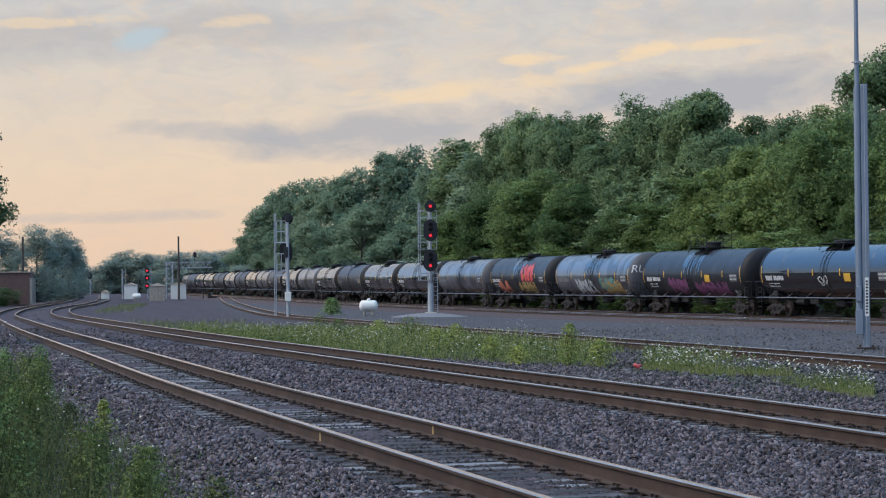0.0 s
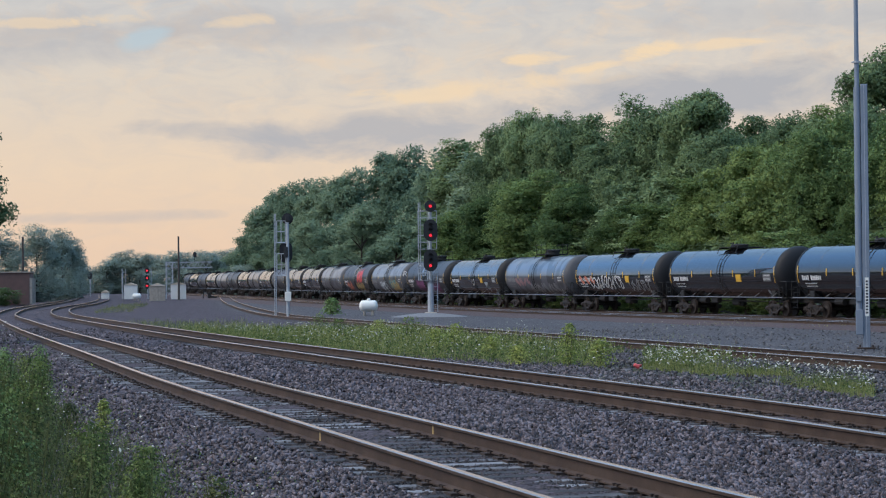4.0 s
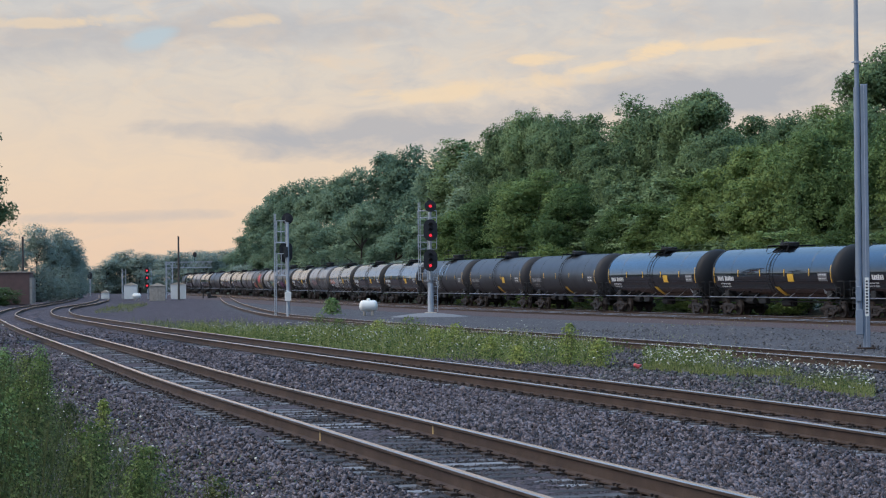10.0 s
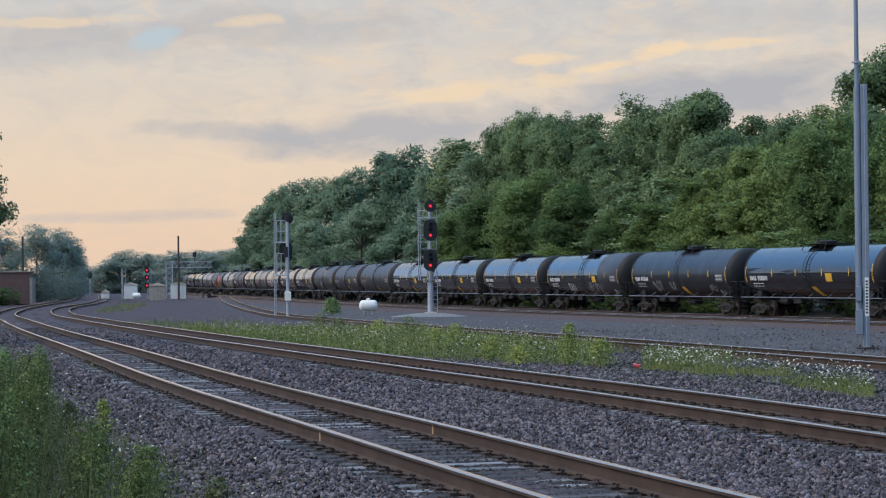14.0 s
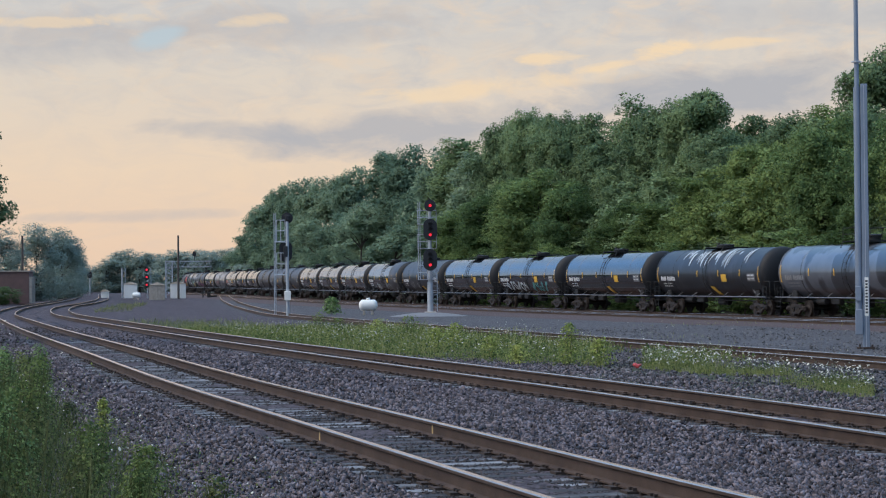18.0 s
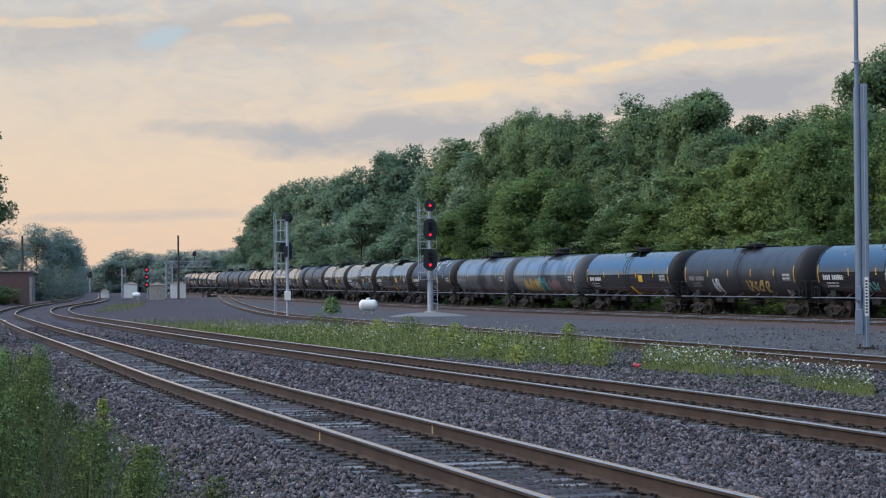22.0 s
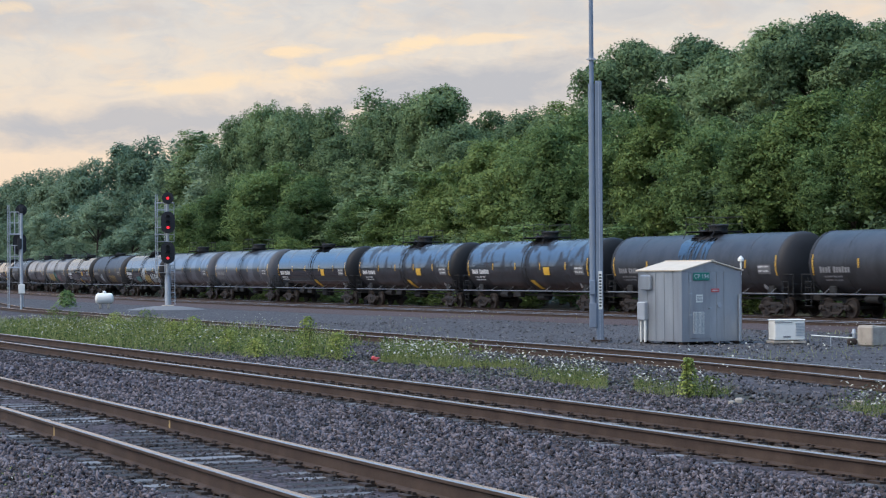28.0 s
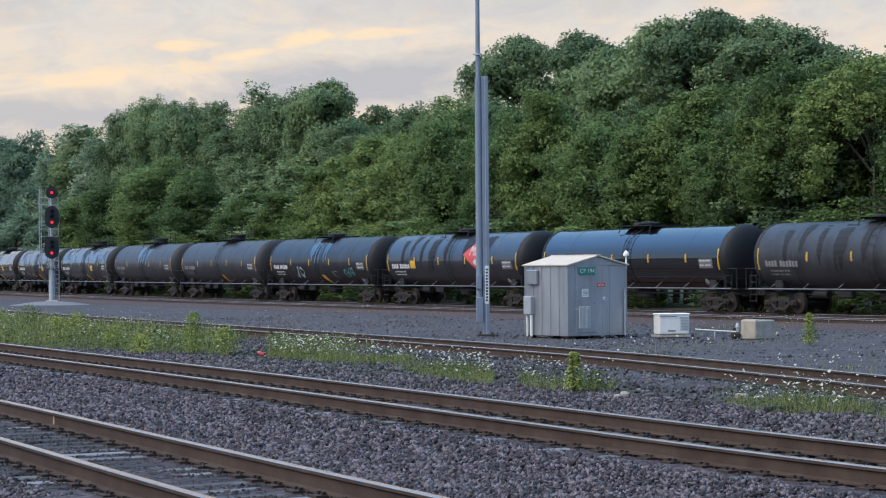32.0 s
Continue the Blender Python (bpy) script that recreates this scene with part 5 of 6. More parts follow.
# ---- yard equipment near the camera ----
def antenna_pole():
    s = thing("antenna_pole", pose(14.1, 71.2, 0.0, 0, 0, -11), "blue-grey steel radio pole with a strapped square post", "pole")
    part("base_plate", Geo().box((0.09, 0, 0.03), (0.6, 0.5, 0.06), bevel=0.01).tube((-0.12, 0.15, 0.05), (-0.12, 0.15, 0.14), 0.03, n=6).tube((0.3, -0.15, 0.05), (0.3, -0.15, 0.14), 0.03, n=6), plate_steel, s)
    part("square_post", Geo().box((0.10, 0, 4.45), (0.235, 0.235, 8.9), bevel=0.02), grey_paint, s)
    part("seam", Geo().box((0.10, -0.122, 4.45), (0.02, 0.012, 8.8)), galvanised, s)
    part("lower_pipe", Geo().tube((-0.13, -0.02, 0.6), (-0.13, -0.02, 8.8), 0.115, n=14), grey_paint, s, smooth=True)
    part("mast_pipe", Geo().tube((-0.13, -0.02, 8.7), (-0.13, -0.02, 15), 0.082, 0.06, n=12), grey_paint, s, smooth=True)
    part("collar", Geo().tube((-0.13, -0.02, 9.62), (-0.13, -0.02, 9.68), 0.13, n=12).pipe([(-0.3, -0.02, 9.65), (0.04, -0.02, 9.65)], 0.02), galvanised, s)
    part("junction_box", Geo().box((-0.15, -0.13, 1.85), (0.2, 0.16, 0.5), bevel=0.02), grey_paint, s)
    part("lower_box", Geo().box((-0.13, -0.05, 0.9), (0.26, 0.26, 0.85), bevel=0.02), grey_paint, s)
    tag = part("label_strip", Geo().box((0.12, -0.125, 1.75), (0.13, 0.012, 1.3)), white_paint, s, "white vertical label strip")
    g = Geo()
    for i in range(11):
        g.box((0.12, -0.133, 1.22 + 0.105 * i), (0.075, 0.006, 0.06))
    part("label_print", g, signal_black, tag)


antenna_pole()


def flat_text(word, size, material, parent, m, name="lettering"):
    cu = bpy.data.curves.new(name, "FONT")
    cu.body, cu.size, cu.align_x, cu.align_y, cu.extrude = word, size, "CENTER", "CENTER", 0.003
    ob = bpy.data.objects.new(name, cu)
    me = bpy.data.meshes.new_from_object(ob)
    bpy.data.objects.remove(ob)
    me.materials.clear()
    me.materials.append(material)
    return child(name, me, parent, m)


def bungalow():
    """A sheet-metal signal house: its gable with the door faces -y."""
    W, D, H = 2.42, 2.45, 2.32
    s = thing("signal_bungalow", pose(16.25, 67.8, 0.0, 0, 0, 22.6), "small dull aluminium signal hut with a pale low-pitched roof", "equipment hut")
    part("wall", Geo().box((W / 2, D / 2, H / 2 + 0.06), (W, D, H), bevel=0.01), aluminium, s)
    gable = Geo()
    for y in (0.0, D):
        gable.put([(0, y, H + 0.06), (W, y, H + 0.06), (W / 2, y, H + 0.36), (0, y + (0.03 if y == 0 else -0.03), H + 0.06), (W, y + (0.03 if y == 0 else -0.03), H + 0.06), (W / 2, y + (0.03 if y == 0 else -0.03), H + 0.36)], [(0, 1, 2), (5, 4, 3), (0, 2, 5, 3), (1, 4, 5, 2)])
    part("gable", gable, aluminium, s)
    pitch = math.degrees(math.atan2(0.30, W / 2))
    half = math.hypot(W / 2, 0.3) + 0.07
    for sgn in (-1, 1):
        g = Geo().box((0, 0, 0), (half, D + 0.16, 0.045), bevel=0.006)
        mid = (W / 2 + sgn * (W / 4 + 0.03), D / 2, H + 0.06 + 0.15 + 0.025)
        part("roof_panel", g, roof_metal, s, m=pose(*mid, 0, sgn * pitch, 0))
    part("ridge_cap", Geo().box((W / 2, D / 2, H + 0.41), (0.16, D + 0.18, 0.03), bevel=0.01), roof_metal, s)
    g = Geo()
    for x in (0.0, 0.30, 1.16, 1.42, 1.72, W):
        g.box((x, -0.008, H / 2 + 0.06), (0.03, 0.02, H - 0.02))
    for y in np.linspace(0.0, D, 6):
        g.box((-0.008, y, H / 2 + 0.06), (0.02, 0.03, H - 0.02))
    part("panel_seams", g, aluminium, s)
    door = part("door", Geo().box((0.74, -0.016, 1.22), (0.84, 0.028, 2.1), bevel=0.008), aluminium, s)
    for z in (0.95, 1.65, 2.05):
        part("hinge", Geo().box((0.33, -0.035, z), (0.12, 0.02, 0.05), bevel=0.005), galvanised, door)
    part("door_handle", Geo().box((1.10, -0.05, 1.16), (0.09, 0.05, 0.05), bevel=0.008), galvanised, door)
    louvre = part("door_vent", Geo().box((0.66, -0.036, 0.68), (0.44, 0.016, 0.72)), white_paint, door, "pale louvred vent")
    for i in range(8):
        part("slat", Geo().box((0.47 + 0.054 * i, -0.05, 0.68), (0.016, 0.02, 0.70)), aluminium, louvre)
    part("notice", Geo().box((0.68, -0.04, 1.48), (0.26, 0.012, 0.26)), white_paint, door, "white notice sheet")
    g = Geo()
    for i in range(4):
        g.box((0.68, -0.049, 1.41 + 0.045 * i), (0.2, 0.004, 0.018))
    part("notice_print", g, dim_mark, door)
    part("warning_plate", Geo().box((1.34, -0.026, 1.74), (0.32, 0.016, 0.12)), red_paint, s, "red warning plate")
    g = Geo()
    for i in range(5):
        g.box((1.24 + 0.05 * i, -0.037, 1.74), (0.03, 0.004, 0.05))
    part("warning_print", g, white_mark, s)
    part("lock_plate", Geo().lathe([(-0.02, 0.09), (-0.05, 0.08)], 12, "y", c=(1.5, 0, 1.25)), galvanised, s)
    sign = part("name_sign", Geo().box((0.75, -0.06, H - 0.12), (0.66, 0.015, 0.26), bevel=0.004), sign_green, s, "green name sign with white letters")
    flat_text("CP 194", 0.20, white_mark, sign, pose(0.75, -0.072, H - 0.12, 90))
    part("air_vent", Geo().box((-0.06, D * 0.78, 2.0), (0.14, 0.55, 0.5), bevel=0.03), aluminium, s)
    part("meter_box", Geo().box((-0.08, D * 0.86, 1.05), (0.2, 0.42, 0.62), bevel=0.03), galvanised, s)
    part("conduit", Geo().tube((-0.09, D * 0.8, 0.02), (-0.09, D * 0.8, 0.78), 0.045, n=8).tube((-0.09, D * 0.9, 0.02), (-0.09, D * 0.9, 0.78), 0.03, n=8), white_paint, s)
    part("antenna_mast", Geo().pipe([(W + 0.06, 0.15, 2.15), (W + 0.12, 0.15, 2.25), (W + 0.12, 0.15, 2.72)], 0.03, n=8).tube((W + 0.12, 0.15, 2.70), (W + 0.12, 0.15, 2.78), 0.1, 0.1, n=10).tube((W + 0.12, 0.15, 2.78), (W + 0.12, 0.15, 2.88), 0.1, 0.02, n=10), white_paint, s)
    part("side_conduit", Geo().tube((W - 0.1, -0.05, 0.05), (W - 0.1, -0.05, 1.6), 0.04, n=8), galvanised, s)
    for x in (0.15, W / 2, W - 0.15):
        for y in (0.15, D - 0.15):
            part("foot", Geo().box((x, y, 0.03), (0.2, 0.2, 0.14)), plate_steel, s)


bungalow()


def generator():
    s = thing("standby_generator", pose(19.85, 68.1, 0.0, 0, 0, 2), "cream standby generator box on a concrete pad", "generator")
    part("pad", Geo().box((0, 0.05, 0.02), (1.12, 0.78, 0.08), bevel=0.01), concrete, s)
    body = part("enclosure", Geo().box((0, 0, 0.40), (1.04, 0.66, 0.64), bevel=0.03), white_paint, s)
    part("lid", Geo().box((0, 0, 0.745), (1.08, 0.70, 0.06), bevel=0.025), white_paint, s)
    for i in range(9):
        part("louvre_slat", Geo().box((0.36, -0.345, 0.24 + 0.05 * i), (0.32, 0.014, 0.022)), galvanised, body)
    g = Geo().box((-0.1, -0.343, 0.2), (0.26, 0.006, 0.05))
    part("name_bar", g, dim_mark, body)
    part("top_vent", Geo().box((-0.22, -0.343, 0.67), (0.6, 0.008, 0.025)), dim_mark, body)
    part("indicator", Geo().box((0.27, -0.345, 0.64), (0.05, 0.01, 0.03)), teal_paint, body)


generator()


def concrete_block():
    s = thing("concrete_block", pose(21.95, 65.4, 0.0, 0, 0, 32), "weathered concrete foundation block in the gravel", "concrete block")
    g = Geo().box((0, 0, 0.28), (1.0, 0.62, 0.62), bevel=0.035)
    part("block", g, concrete, s)
    part("rim", Geo().box((-0.36, 0.0, 0.60), (0.16, 0.56, 0.05), bevel=0.015), concrete, s)
    p = thing("drain_valve", pose(21.3, 65.5, 0.0), "small pipe riser with a rusty valve", "valve")
    part("riser", Geo().tube((0, 0, -0.05), (0, 0, 0.36), 0.05, n=10).tube((0, 0, 0.36), (0, 0, 0.5), 0.085, 0.05, n=10), galvanised, p)
    part("valve_body", Geo().box((-0.1, -0.1, 0.1), (0.3, 0.25, 0.22), bevel=0.06), plate_steel, p)
    q = thing("ground_pipe", pose(20.55, 66.5, 0.0), "thin white pipe rail on short legs", "pipe")
    part("pipe", Geo().pipe([(-0.3, 0.2, 0.28), (0.85, -0.55, 0.2)], 0.017, n=8), white_paint, q)
    part("leg", Geo().tube((0.25, -0.16, -0.05), (0.25, -0.16, 0.25), 0.02, n=6), galvanised, q)


concrete_block()


def propane_tank(x, y, r, text):
    s = thing("propane_tank", pose(x, y, 0.0, 0, 0, 0), text, "gas tank")
    L = r * 1.05
    prof = [(-L - r * 0.6 * math.cos(a), r * math.sin(a)) for a in np.linspace(0.05, math.pi / 2, 7)] + [(L + r * 0.6 * math.sin(a), r * math.cos(a)) for a in np.linspace(0, math.pi / 2 - 0.05, 7)]
    part("tank", Geo().lathe(prof, 26, "x", c=(0, 0, r + 0.25)), white_paint, s, smooth=True)
    part("dome", Geo().lathe([(0, r * 0.33), (r * 0.33, r * 0.33), (r * 0.45, r * 0.2), (r * 0.48, 0.02)], 16, "z", c=(0, 0, 2 * r + 0.2)), white_paint, s, smooth=True)
    for u in (-0.7, 0.7):
        part("saddle", Geo().box((u * L, 0, 0.18), (0.18, r * 1.2, 0.45), bevel=0.03), concrete, s)


propane_tank(-5.35, 151, 0.40, "white domed propane tank among weeds")
propane_tank(-43.0, 297, 0.36, "small white gas tank at the far huts")


# ---- far end of the yard ----
def far_hut(x, y, w, h, mat, text):
    s = thing("equipment_hut", pose(x, y, 0.0, 0, 0, 6), text, "equipment hut", "far equipment huts")
    part("wall", Geo().box((0, 0, h / 2), (w, w, h), bevel=0.03), mat, s)
    r = Geo()
    r.put([(-w / 2 - 0.1, -w / 2 - 0.1, h), (w / 2 + 0.1, -w / 2 - 0.1, h), (0, -w / 2 - 0.1, h + 0.4), (-w / 2 - 0.1, w / 2 + 0.1, h), (w / 2 + 0.1, w / 2 + 0.1, h), (0, w / 2 + 0.1, h + 0.4)], [(0, 1, 2), (5, 4, 3), (0, 2, 5, 3), (1, 4, 5, 2), (0, 3, 4, 1)])
    part("roof", r, roof_metal, s)
    part("door", Geo().box((w * 0.1, -w / 2 - 0.02, h * 0.45), (w * 0.34, 0.04, h * 0.85)), mat, s)


far_hut(-38.9, 311, 2.2, 2.15, white_paint, "white metal equipment hut far down the yard")
far_hut(-38.6, 286, 2.1, 2.0, concrete, "tan equipment hut far down the yard")
far_hut(-47.5, 322, 2.0, 2.1, white_paint, "pale metal equipment hut far down the yard")
far_hut(-49.8, 335, 1.3, 1.3, galvanised, "small grey equipment cabinet far down the yard")
far_hut(-53.0, 332, 1.2, 1.0, white_paint, "small white relay box far down the yard")


def gantry():
    s = thing("signal_gantry", pose(-41.2, 318, 0.0, 0, 0, 4), "galvanised lattice signal bridge far down the yard", "signal gantry")
    for u in (-0.4, 0.55):
        for v in (-0.4, 0.4):
            part("column", Geo().box((u, v, 2.75), (0.13, 0.13, 5.5)), galvanised, s)
    g = Geo()
    for i in range(7):
        z = 0.4 + 0.75 * i
        g.tube((-0.4, -0.4, z), (0.55, -0.4, z + 0.7), 0.04, n=5)
        g.tube((0.55, -0.4, z), (-0.4, -0.4, z + 0.7), 0.04, n=5)
    part("column_bracing", g, galvanised, s)
    for z in (4.65, 5.5):
        for v in (-0.4, 0.4):
            part("chord", Geo().box((3.0, v, z), (6.9, 0.12, 0.12)), galvanised, s)
    g = Geo()
    for i in range(8):
        x = -0.4 + 0.85 * i
        g.tube((x, -0.4, 4.65), (x + 0.42, -0.4, 5.5), 0.035, n=5).tube((x + 0.42, -0.4, 5.5), (x + 0.85, -0.4, 4.65), 0.035, n=5)
    part("beam_bracing", g, galvanised, s)
    part("signal_head", hexhood(0.28, 0.15, 0.8), signal_black, s, m=pose(3.9, -0.5, 6.6))
    part("head_post", Geo().tube((3.9, -0.4, 5.5), (3.9, -0.4, 6.5), 0.05, n=6), signal_black, s)


gantry()


def pole(name, x, y, h, r, text, mat):
    s = thing(name, pose(x, y, 0.0), text, "pole")
    part("shaft", Geo().tube((0, 0, -0.1), (0, 0, h), r, r * 0.75, n=10), mat, s, smooth=True)
    return s


pole("utility_pole", -38.6, 309, 9.2, 0.17, "tall dark wooden pole at the far huts", pole_wood)
p = pole("utility_pole", -51.2, 258, 8.2, 0.17, "dark wooden utility pole near the brick building", pole_wood)
p = pole("utility_pole", -56.6, 268, 7.3, 0.15, "wooden utility pole with a pale transformer", pole_wood)
part("transformer", Geo().tube((0.3, -0.1, 6.0), (0.3, -0.1, 6.9), 0.3, n=12), galvanised, p)


def far_signal(x, y, h, lit):
    s = thing("railway_signal", pose(x, y, 0.0), "distant galvanised signal mast" + (" with red lights" if lit else ""), "railway signal")
    part("mast", Geo().tube((0, 0, 0), (0, 0, h), 0.12, n=8), galvanised, s)
    part("ladder", Geo().tube((0.5, 0, 0), (0.5, 0, h), 0.05, n=6).tube((0.5, 0, h * 0.5), (0, 0, h * 0.5), 0.05, n=6).tube((0.5, 0, h * 0.9), (0, 0, h * 0.9), 0.05, n=6), galvanised, s)
    if lit:
        for z in (h - 0.3, h - 1.4, h - 2.6):
            hd = part("signal_head", hexhood(0.35, 0.1, 0.9), signal_black, s, m=pose(-0.1, -0.3, z))
            part("lens", Geo().lathe([(-0.05, 0.15), (-0.08, 0.09)], 12, "y"), red_light, hd, "lit red lens")


far_signal(-44.9, 322, 4.6, True)
far_signal(-50.0, 330, 4.6, False)
s = thing("railway_signal", pose(-62.0, 372, 0.2), "distant dark signal head on a thin mast", "railway signal")
part("mast", Geo().tube((0, 0, 0), (0, 0, 4.2), 0.12, n=8), galvanised, s)
part("signal_head", hexhood(0.4, 0.2, 1.2), signal_black, s, m=pose(0, -0.3, 3.6))

s = thing("brick_building", pose(-48.9, 262, 0.0, 0, 0, 8), "low red brick building with a pale panelled end", "building")
part("wall", Geo().box((-7, 0, 1.9), (10, 9, 3.9), bevel=0.02), brick_red, s)
part("roof", Geo().box((-7, 0, 3.9), (10.3, 9.3, 0.14)), concrete, s)
for i in range(6):
    part("pilaster", Geo().box((-1.86, -4.2 + 1.6 * i, 1.6), (0.3, 0.5, 3.2), bevel=0.02), concrete, s)
for i in range(5):
    part("window", Geo().box((-1.97, -3.4 + 1.6 * i, 1.7), (0.06, 0.9, 2.0)), signal_black, s)
s = thing("switch_stand", pose(-35.6, 322, 0.0), "small dark switch stand beside the yard lead", "switch stand")
part("stand", Geo().box((0, 0, 0.4), (0.5, 0.5, 0.8), bevel=0.05).tube((-0.9, 0, 0), (-0.9, 0, 1.5), 0.1, n=8).box((0.5, 0, 0.2), (1.4, 0.3, 0.25)), steel_black, s)


# ---- ballast, weeds and litter ----
def ground_grid(xs, ys):
    """Ground heights at many places, row by row in 0.5 m steps along y."""
    z = np.empty(len(xs))
    rows = np.round(ys * 2).astype(int)
    for r in np.unique(rows):
        k = rows == r
        y = r / 2
        a, b, c = float(MAIN_A.x(y)), float(MAIN_B.x(y)), float(SIDING.x(y))
        probe = np.concatenate([np.linspace(a - 14, c + 8, 160), [90]])
        z[k] = np.interp(xs[k], probe, [ground_z(p, y) for p in probe])
    return z


def in_view(rng, n, y0, y1, lo, hi):
    """Random places in the wedge that the pan takes in, between two offsets that depend on y."""
    y = np.sqrt(rng.uniform(y0 ** 2, y1 ** 2, n))
    x = y * np.tan(np.radians(rng.uniform(-12.8, 23.0, n)))
    k = (x > lo(y)) & (x < hi(y))
    return x[k], y[k]


def stones(name, rng, x, y, size, sink, material, text):
    n = len(x)
    base = np.array([(1, 0, 0), (-1, 0, 0), (0, 1, 0), (0, -1, 0), (0, 0, 1), (0, 0, -1)], float)
    tri = np.array([(0, 2, 4), (2, 1, 4), (1, 3, 4), (3, 0, 4), (2, 0, 5), (1, 2, 5), (3, 1, 5), (0, 3, 5)])
    v = base[None] * rng.uniform(0.6, 1.25, (n, 6, 1)) + rng.normal(0, 0.22, (n, 6, 3))
    v *= (size * np.stack([rng.uniform(0.8, 1.3, n), rng.uniform(0.7, 1.1, n), rng.uniform(0.5, 0.9, n)], 1).T).T[:, None, :]
    q = rng.normal(size=(n, 4))
    q /= np.linalg.norm(q, axis=1, keepdims=True)
    w, i, j, k = q.T
    rot = np.stack([1 - 2 * (j * j + k * k), 2 * (i * j - k * w), 2 * (i * k + j * w), 2 * (i * j + k * w), 1 - 2 * (i * i + k * k), 2 * (j * k - i * w), 2 * (i * k - j * w), 2 * (j * k + i * w), 1 - 2 * (i * i + j * j)], 1).reshape(n, 3, 3)
    v = np.einsum("nab,nvb->nva", rot, v)
    z = ground_grid(x, y) + sink
    v += np.stack([x, y, z], 1)[:, None, :]
    f = (tri[None] + 6 * np.arange(n)[:, None, None]).reshape(-1, 3)
    return tagged(new(name, raw_mesh(name, v.reshape(-1, 3), f, material)), text, "ballast", kind="stuff")


rng = np.random.default_rng(8)
bx, by, bs = [], [], []
for n, y0, y1, s0, s1 in ((66000, 13, 22, 0.019, 0.040), (74000, 22, 36, 0.023, 0.046), (58000, 36, 64, 0.030, 0.056), (18000, 62, 100, 0.045, 0.070)):
    x, y = in_view(rng, n, y0, y1, lambda y: MAIN_A.x(y) - 4.4, lambda y: np.maximum(MAIN_B.x(y) + 2.6, np.minimum(SIDING.x(y) - 2.0, MAIN_B.x(y) + 5.6)))
    bx.append(x), by.append(y), bs.append(rng.uniform(s0, s1, len(x)))
bx, by, bs = np.concatenate(bx), np.concatenate(by), np.concatenate(bs)
off = np.minimum(abs(bx - MAIN_A.x(by)), abs(bx - MAIN_B.x(by)))
keep = abs(off - 0.752) > 0.10
for line, key in ((MAIN_A, 75), (MAIN_B, 76)):
    u = bx - line.x(by)
    k = np.where(abs(u) < 1.35)[0]
    w = np.array([line.way(line.dist(v))[0] for v in by[k]])
    along = np.interp(by[k] + u[k] * w, line.p[:, 1], line.d)
    at = np.array(TIE_AT[key])
    gap = abs(along - at[np.clip(np.searchsorted((at[1:] + at[:-1]) / 2, along), 0, len(at) - 1)])
    keep[k] &= (gap > 0.115) | (rng.random(len(k)) < 0.10)
bx, by, bs, off = bx[keep], by[keep], bs[keep], off[keep]
k = off < 1.25
stones("ballast_stones", rng, bx[~k], by[~k], bs[~k], rng.uniform(-0.012, 0.030, (~k).sum()), ballast_stone, "purple-grey crushed stone ballast around the main tracks")
stones("crib_stones", rng, bx[k], by[k], bs[k] * 0.85, np.full(k.sum(), -0.006), crib_stone, "dark oily ballast between the ties")
x, y = in_view(rng, 62000, 24, 70, lambda y: MAIN_B.x(y) + 3.0, lambda y: SIDING.x(y) + 2.2)
k = abs(abs(x - SIDING.x(y)) - 0.752) > 0.12
stones("siding_stones", rng, x[k], y[k], rng.uniform(0.03, 0.055, k.sum()), rng.uniform(-0.01, 0.03, k.sum()), siding_stone, "dark loose stones beside the siding")
x, y = in_view(rng, 22000, 40, 110, lambda y: SIDING.x(y) + 2.0, lambda y: YARD_LINE.x(y) + 1.5)
stones("yard_gravel", rng, x, y, rng.uniform(0.025, 0.06, len(x)) * rng.choice([1, 1, 1, 1, 1.5], len(x)), np.zeros(len(x)), yard_stone, "scattered grey gravel over the yard")


def patchy(x, y, scale, seed):
    return np.array([noise.noise((a * scale, b * scale, seed)) for a, b in zip(x, y)])


def blades(rng, x, y, z, h, w):
    """Grass blades: a narrow leaning triangle pair each."""
    n = len(x)
    a = rng.uniform(0, 2 * np.pi, n)
    lean = rng.normal(0, 0.28, (n, 2)) * h[:, None]
    p = np.stack([x, y, z], 1)
    side = np.stack([np.cos(a), np.sin(a), 0 * a], 1) * w[:, None]
    tip = p + np.concatenate([lean, h[:, None]], 1)
    return np.stack([p - side, p + side, tip + side * 0.2, tip - side * 0.2], 1).reshape(-1, 3)


def quads(v):
    return np.arange(len(v)).reshape(-1, 4)


def umbels(rng, x, y, z, h, r):
    """White flower heads on thin stems: a six-sided dome each."""
    n = len(x)
    lean = rng.normal(0, 0.10, (n, 2)) * h[:, None]
    top = np.stack([x + lean[:, 0], y + lean[:, 1], z + h], 1)
    tilt = rng.normal(0, 0.45, (n, 2))
    ring = []
    for i in range(6):
        a = i * math.pi / 3
        dx, dy = np.cos(a) * r, np.sin(a) * r
        ring.append(top + np.stack([dx, dy, dx * tilt[:, 0] + dy * tilt[:, 1] - 0.55 * r], 1))
    v = np.stack([top] + ring, 1)
    f = []
    for i in range(6):
        f.append((0, 1 + i, 1 + (i + 1) % 6))
    f = (np.array(f)[None] + 7 * np.arange(n)[:, None, None]).reshape(-1, 3)
    stem = blades(rng, x, y, z, h, np.full(n, 0.006))
    return v.reshape(-1, 3), f, top


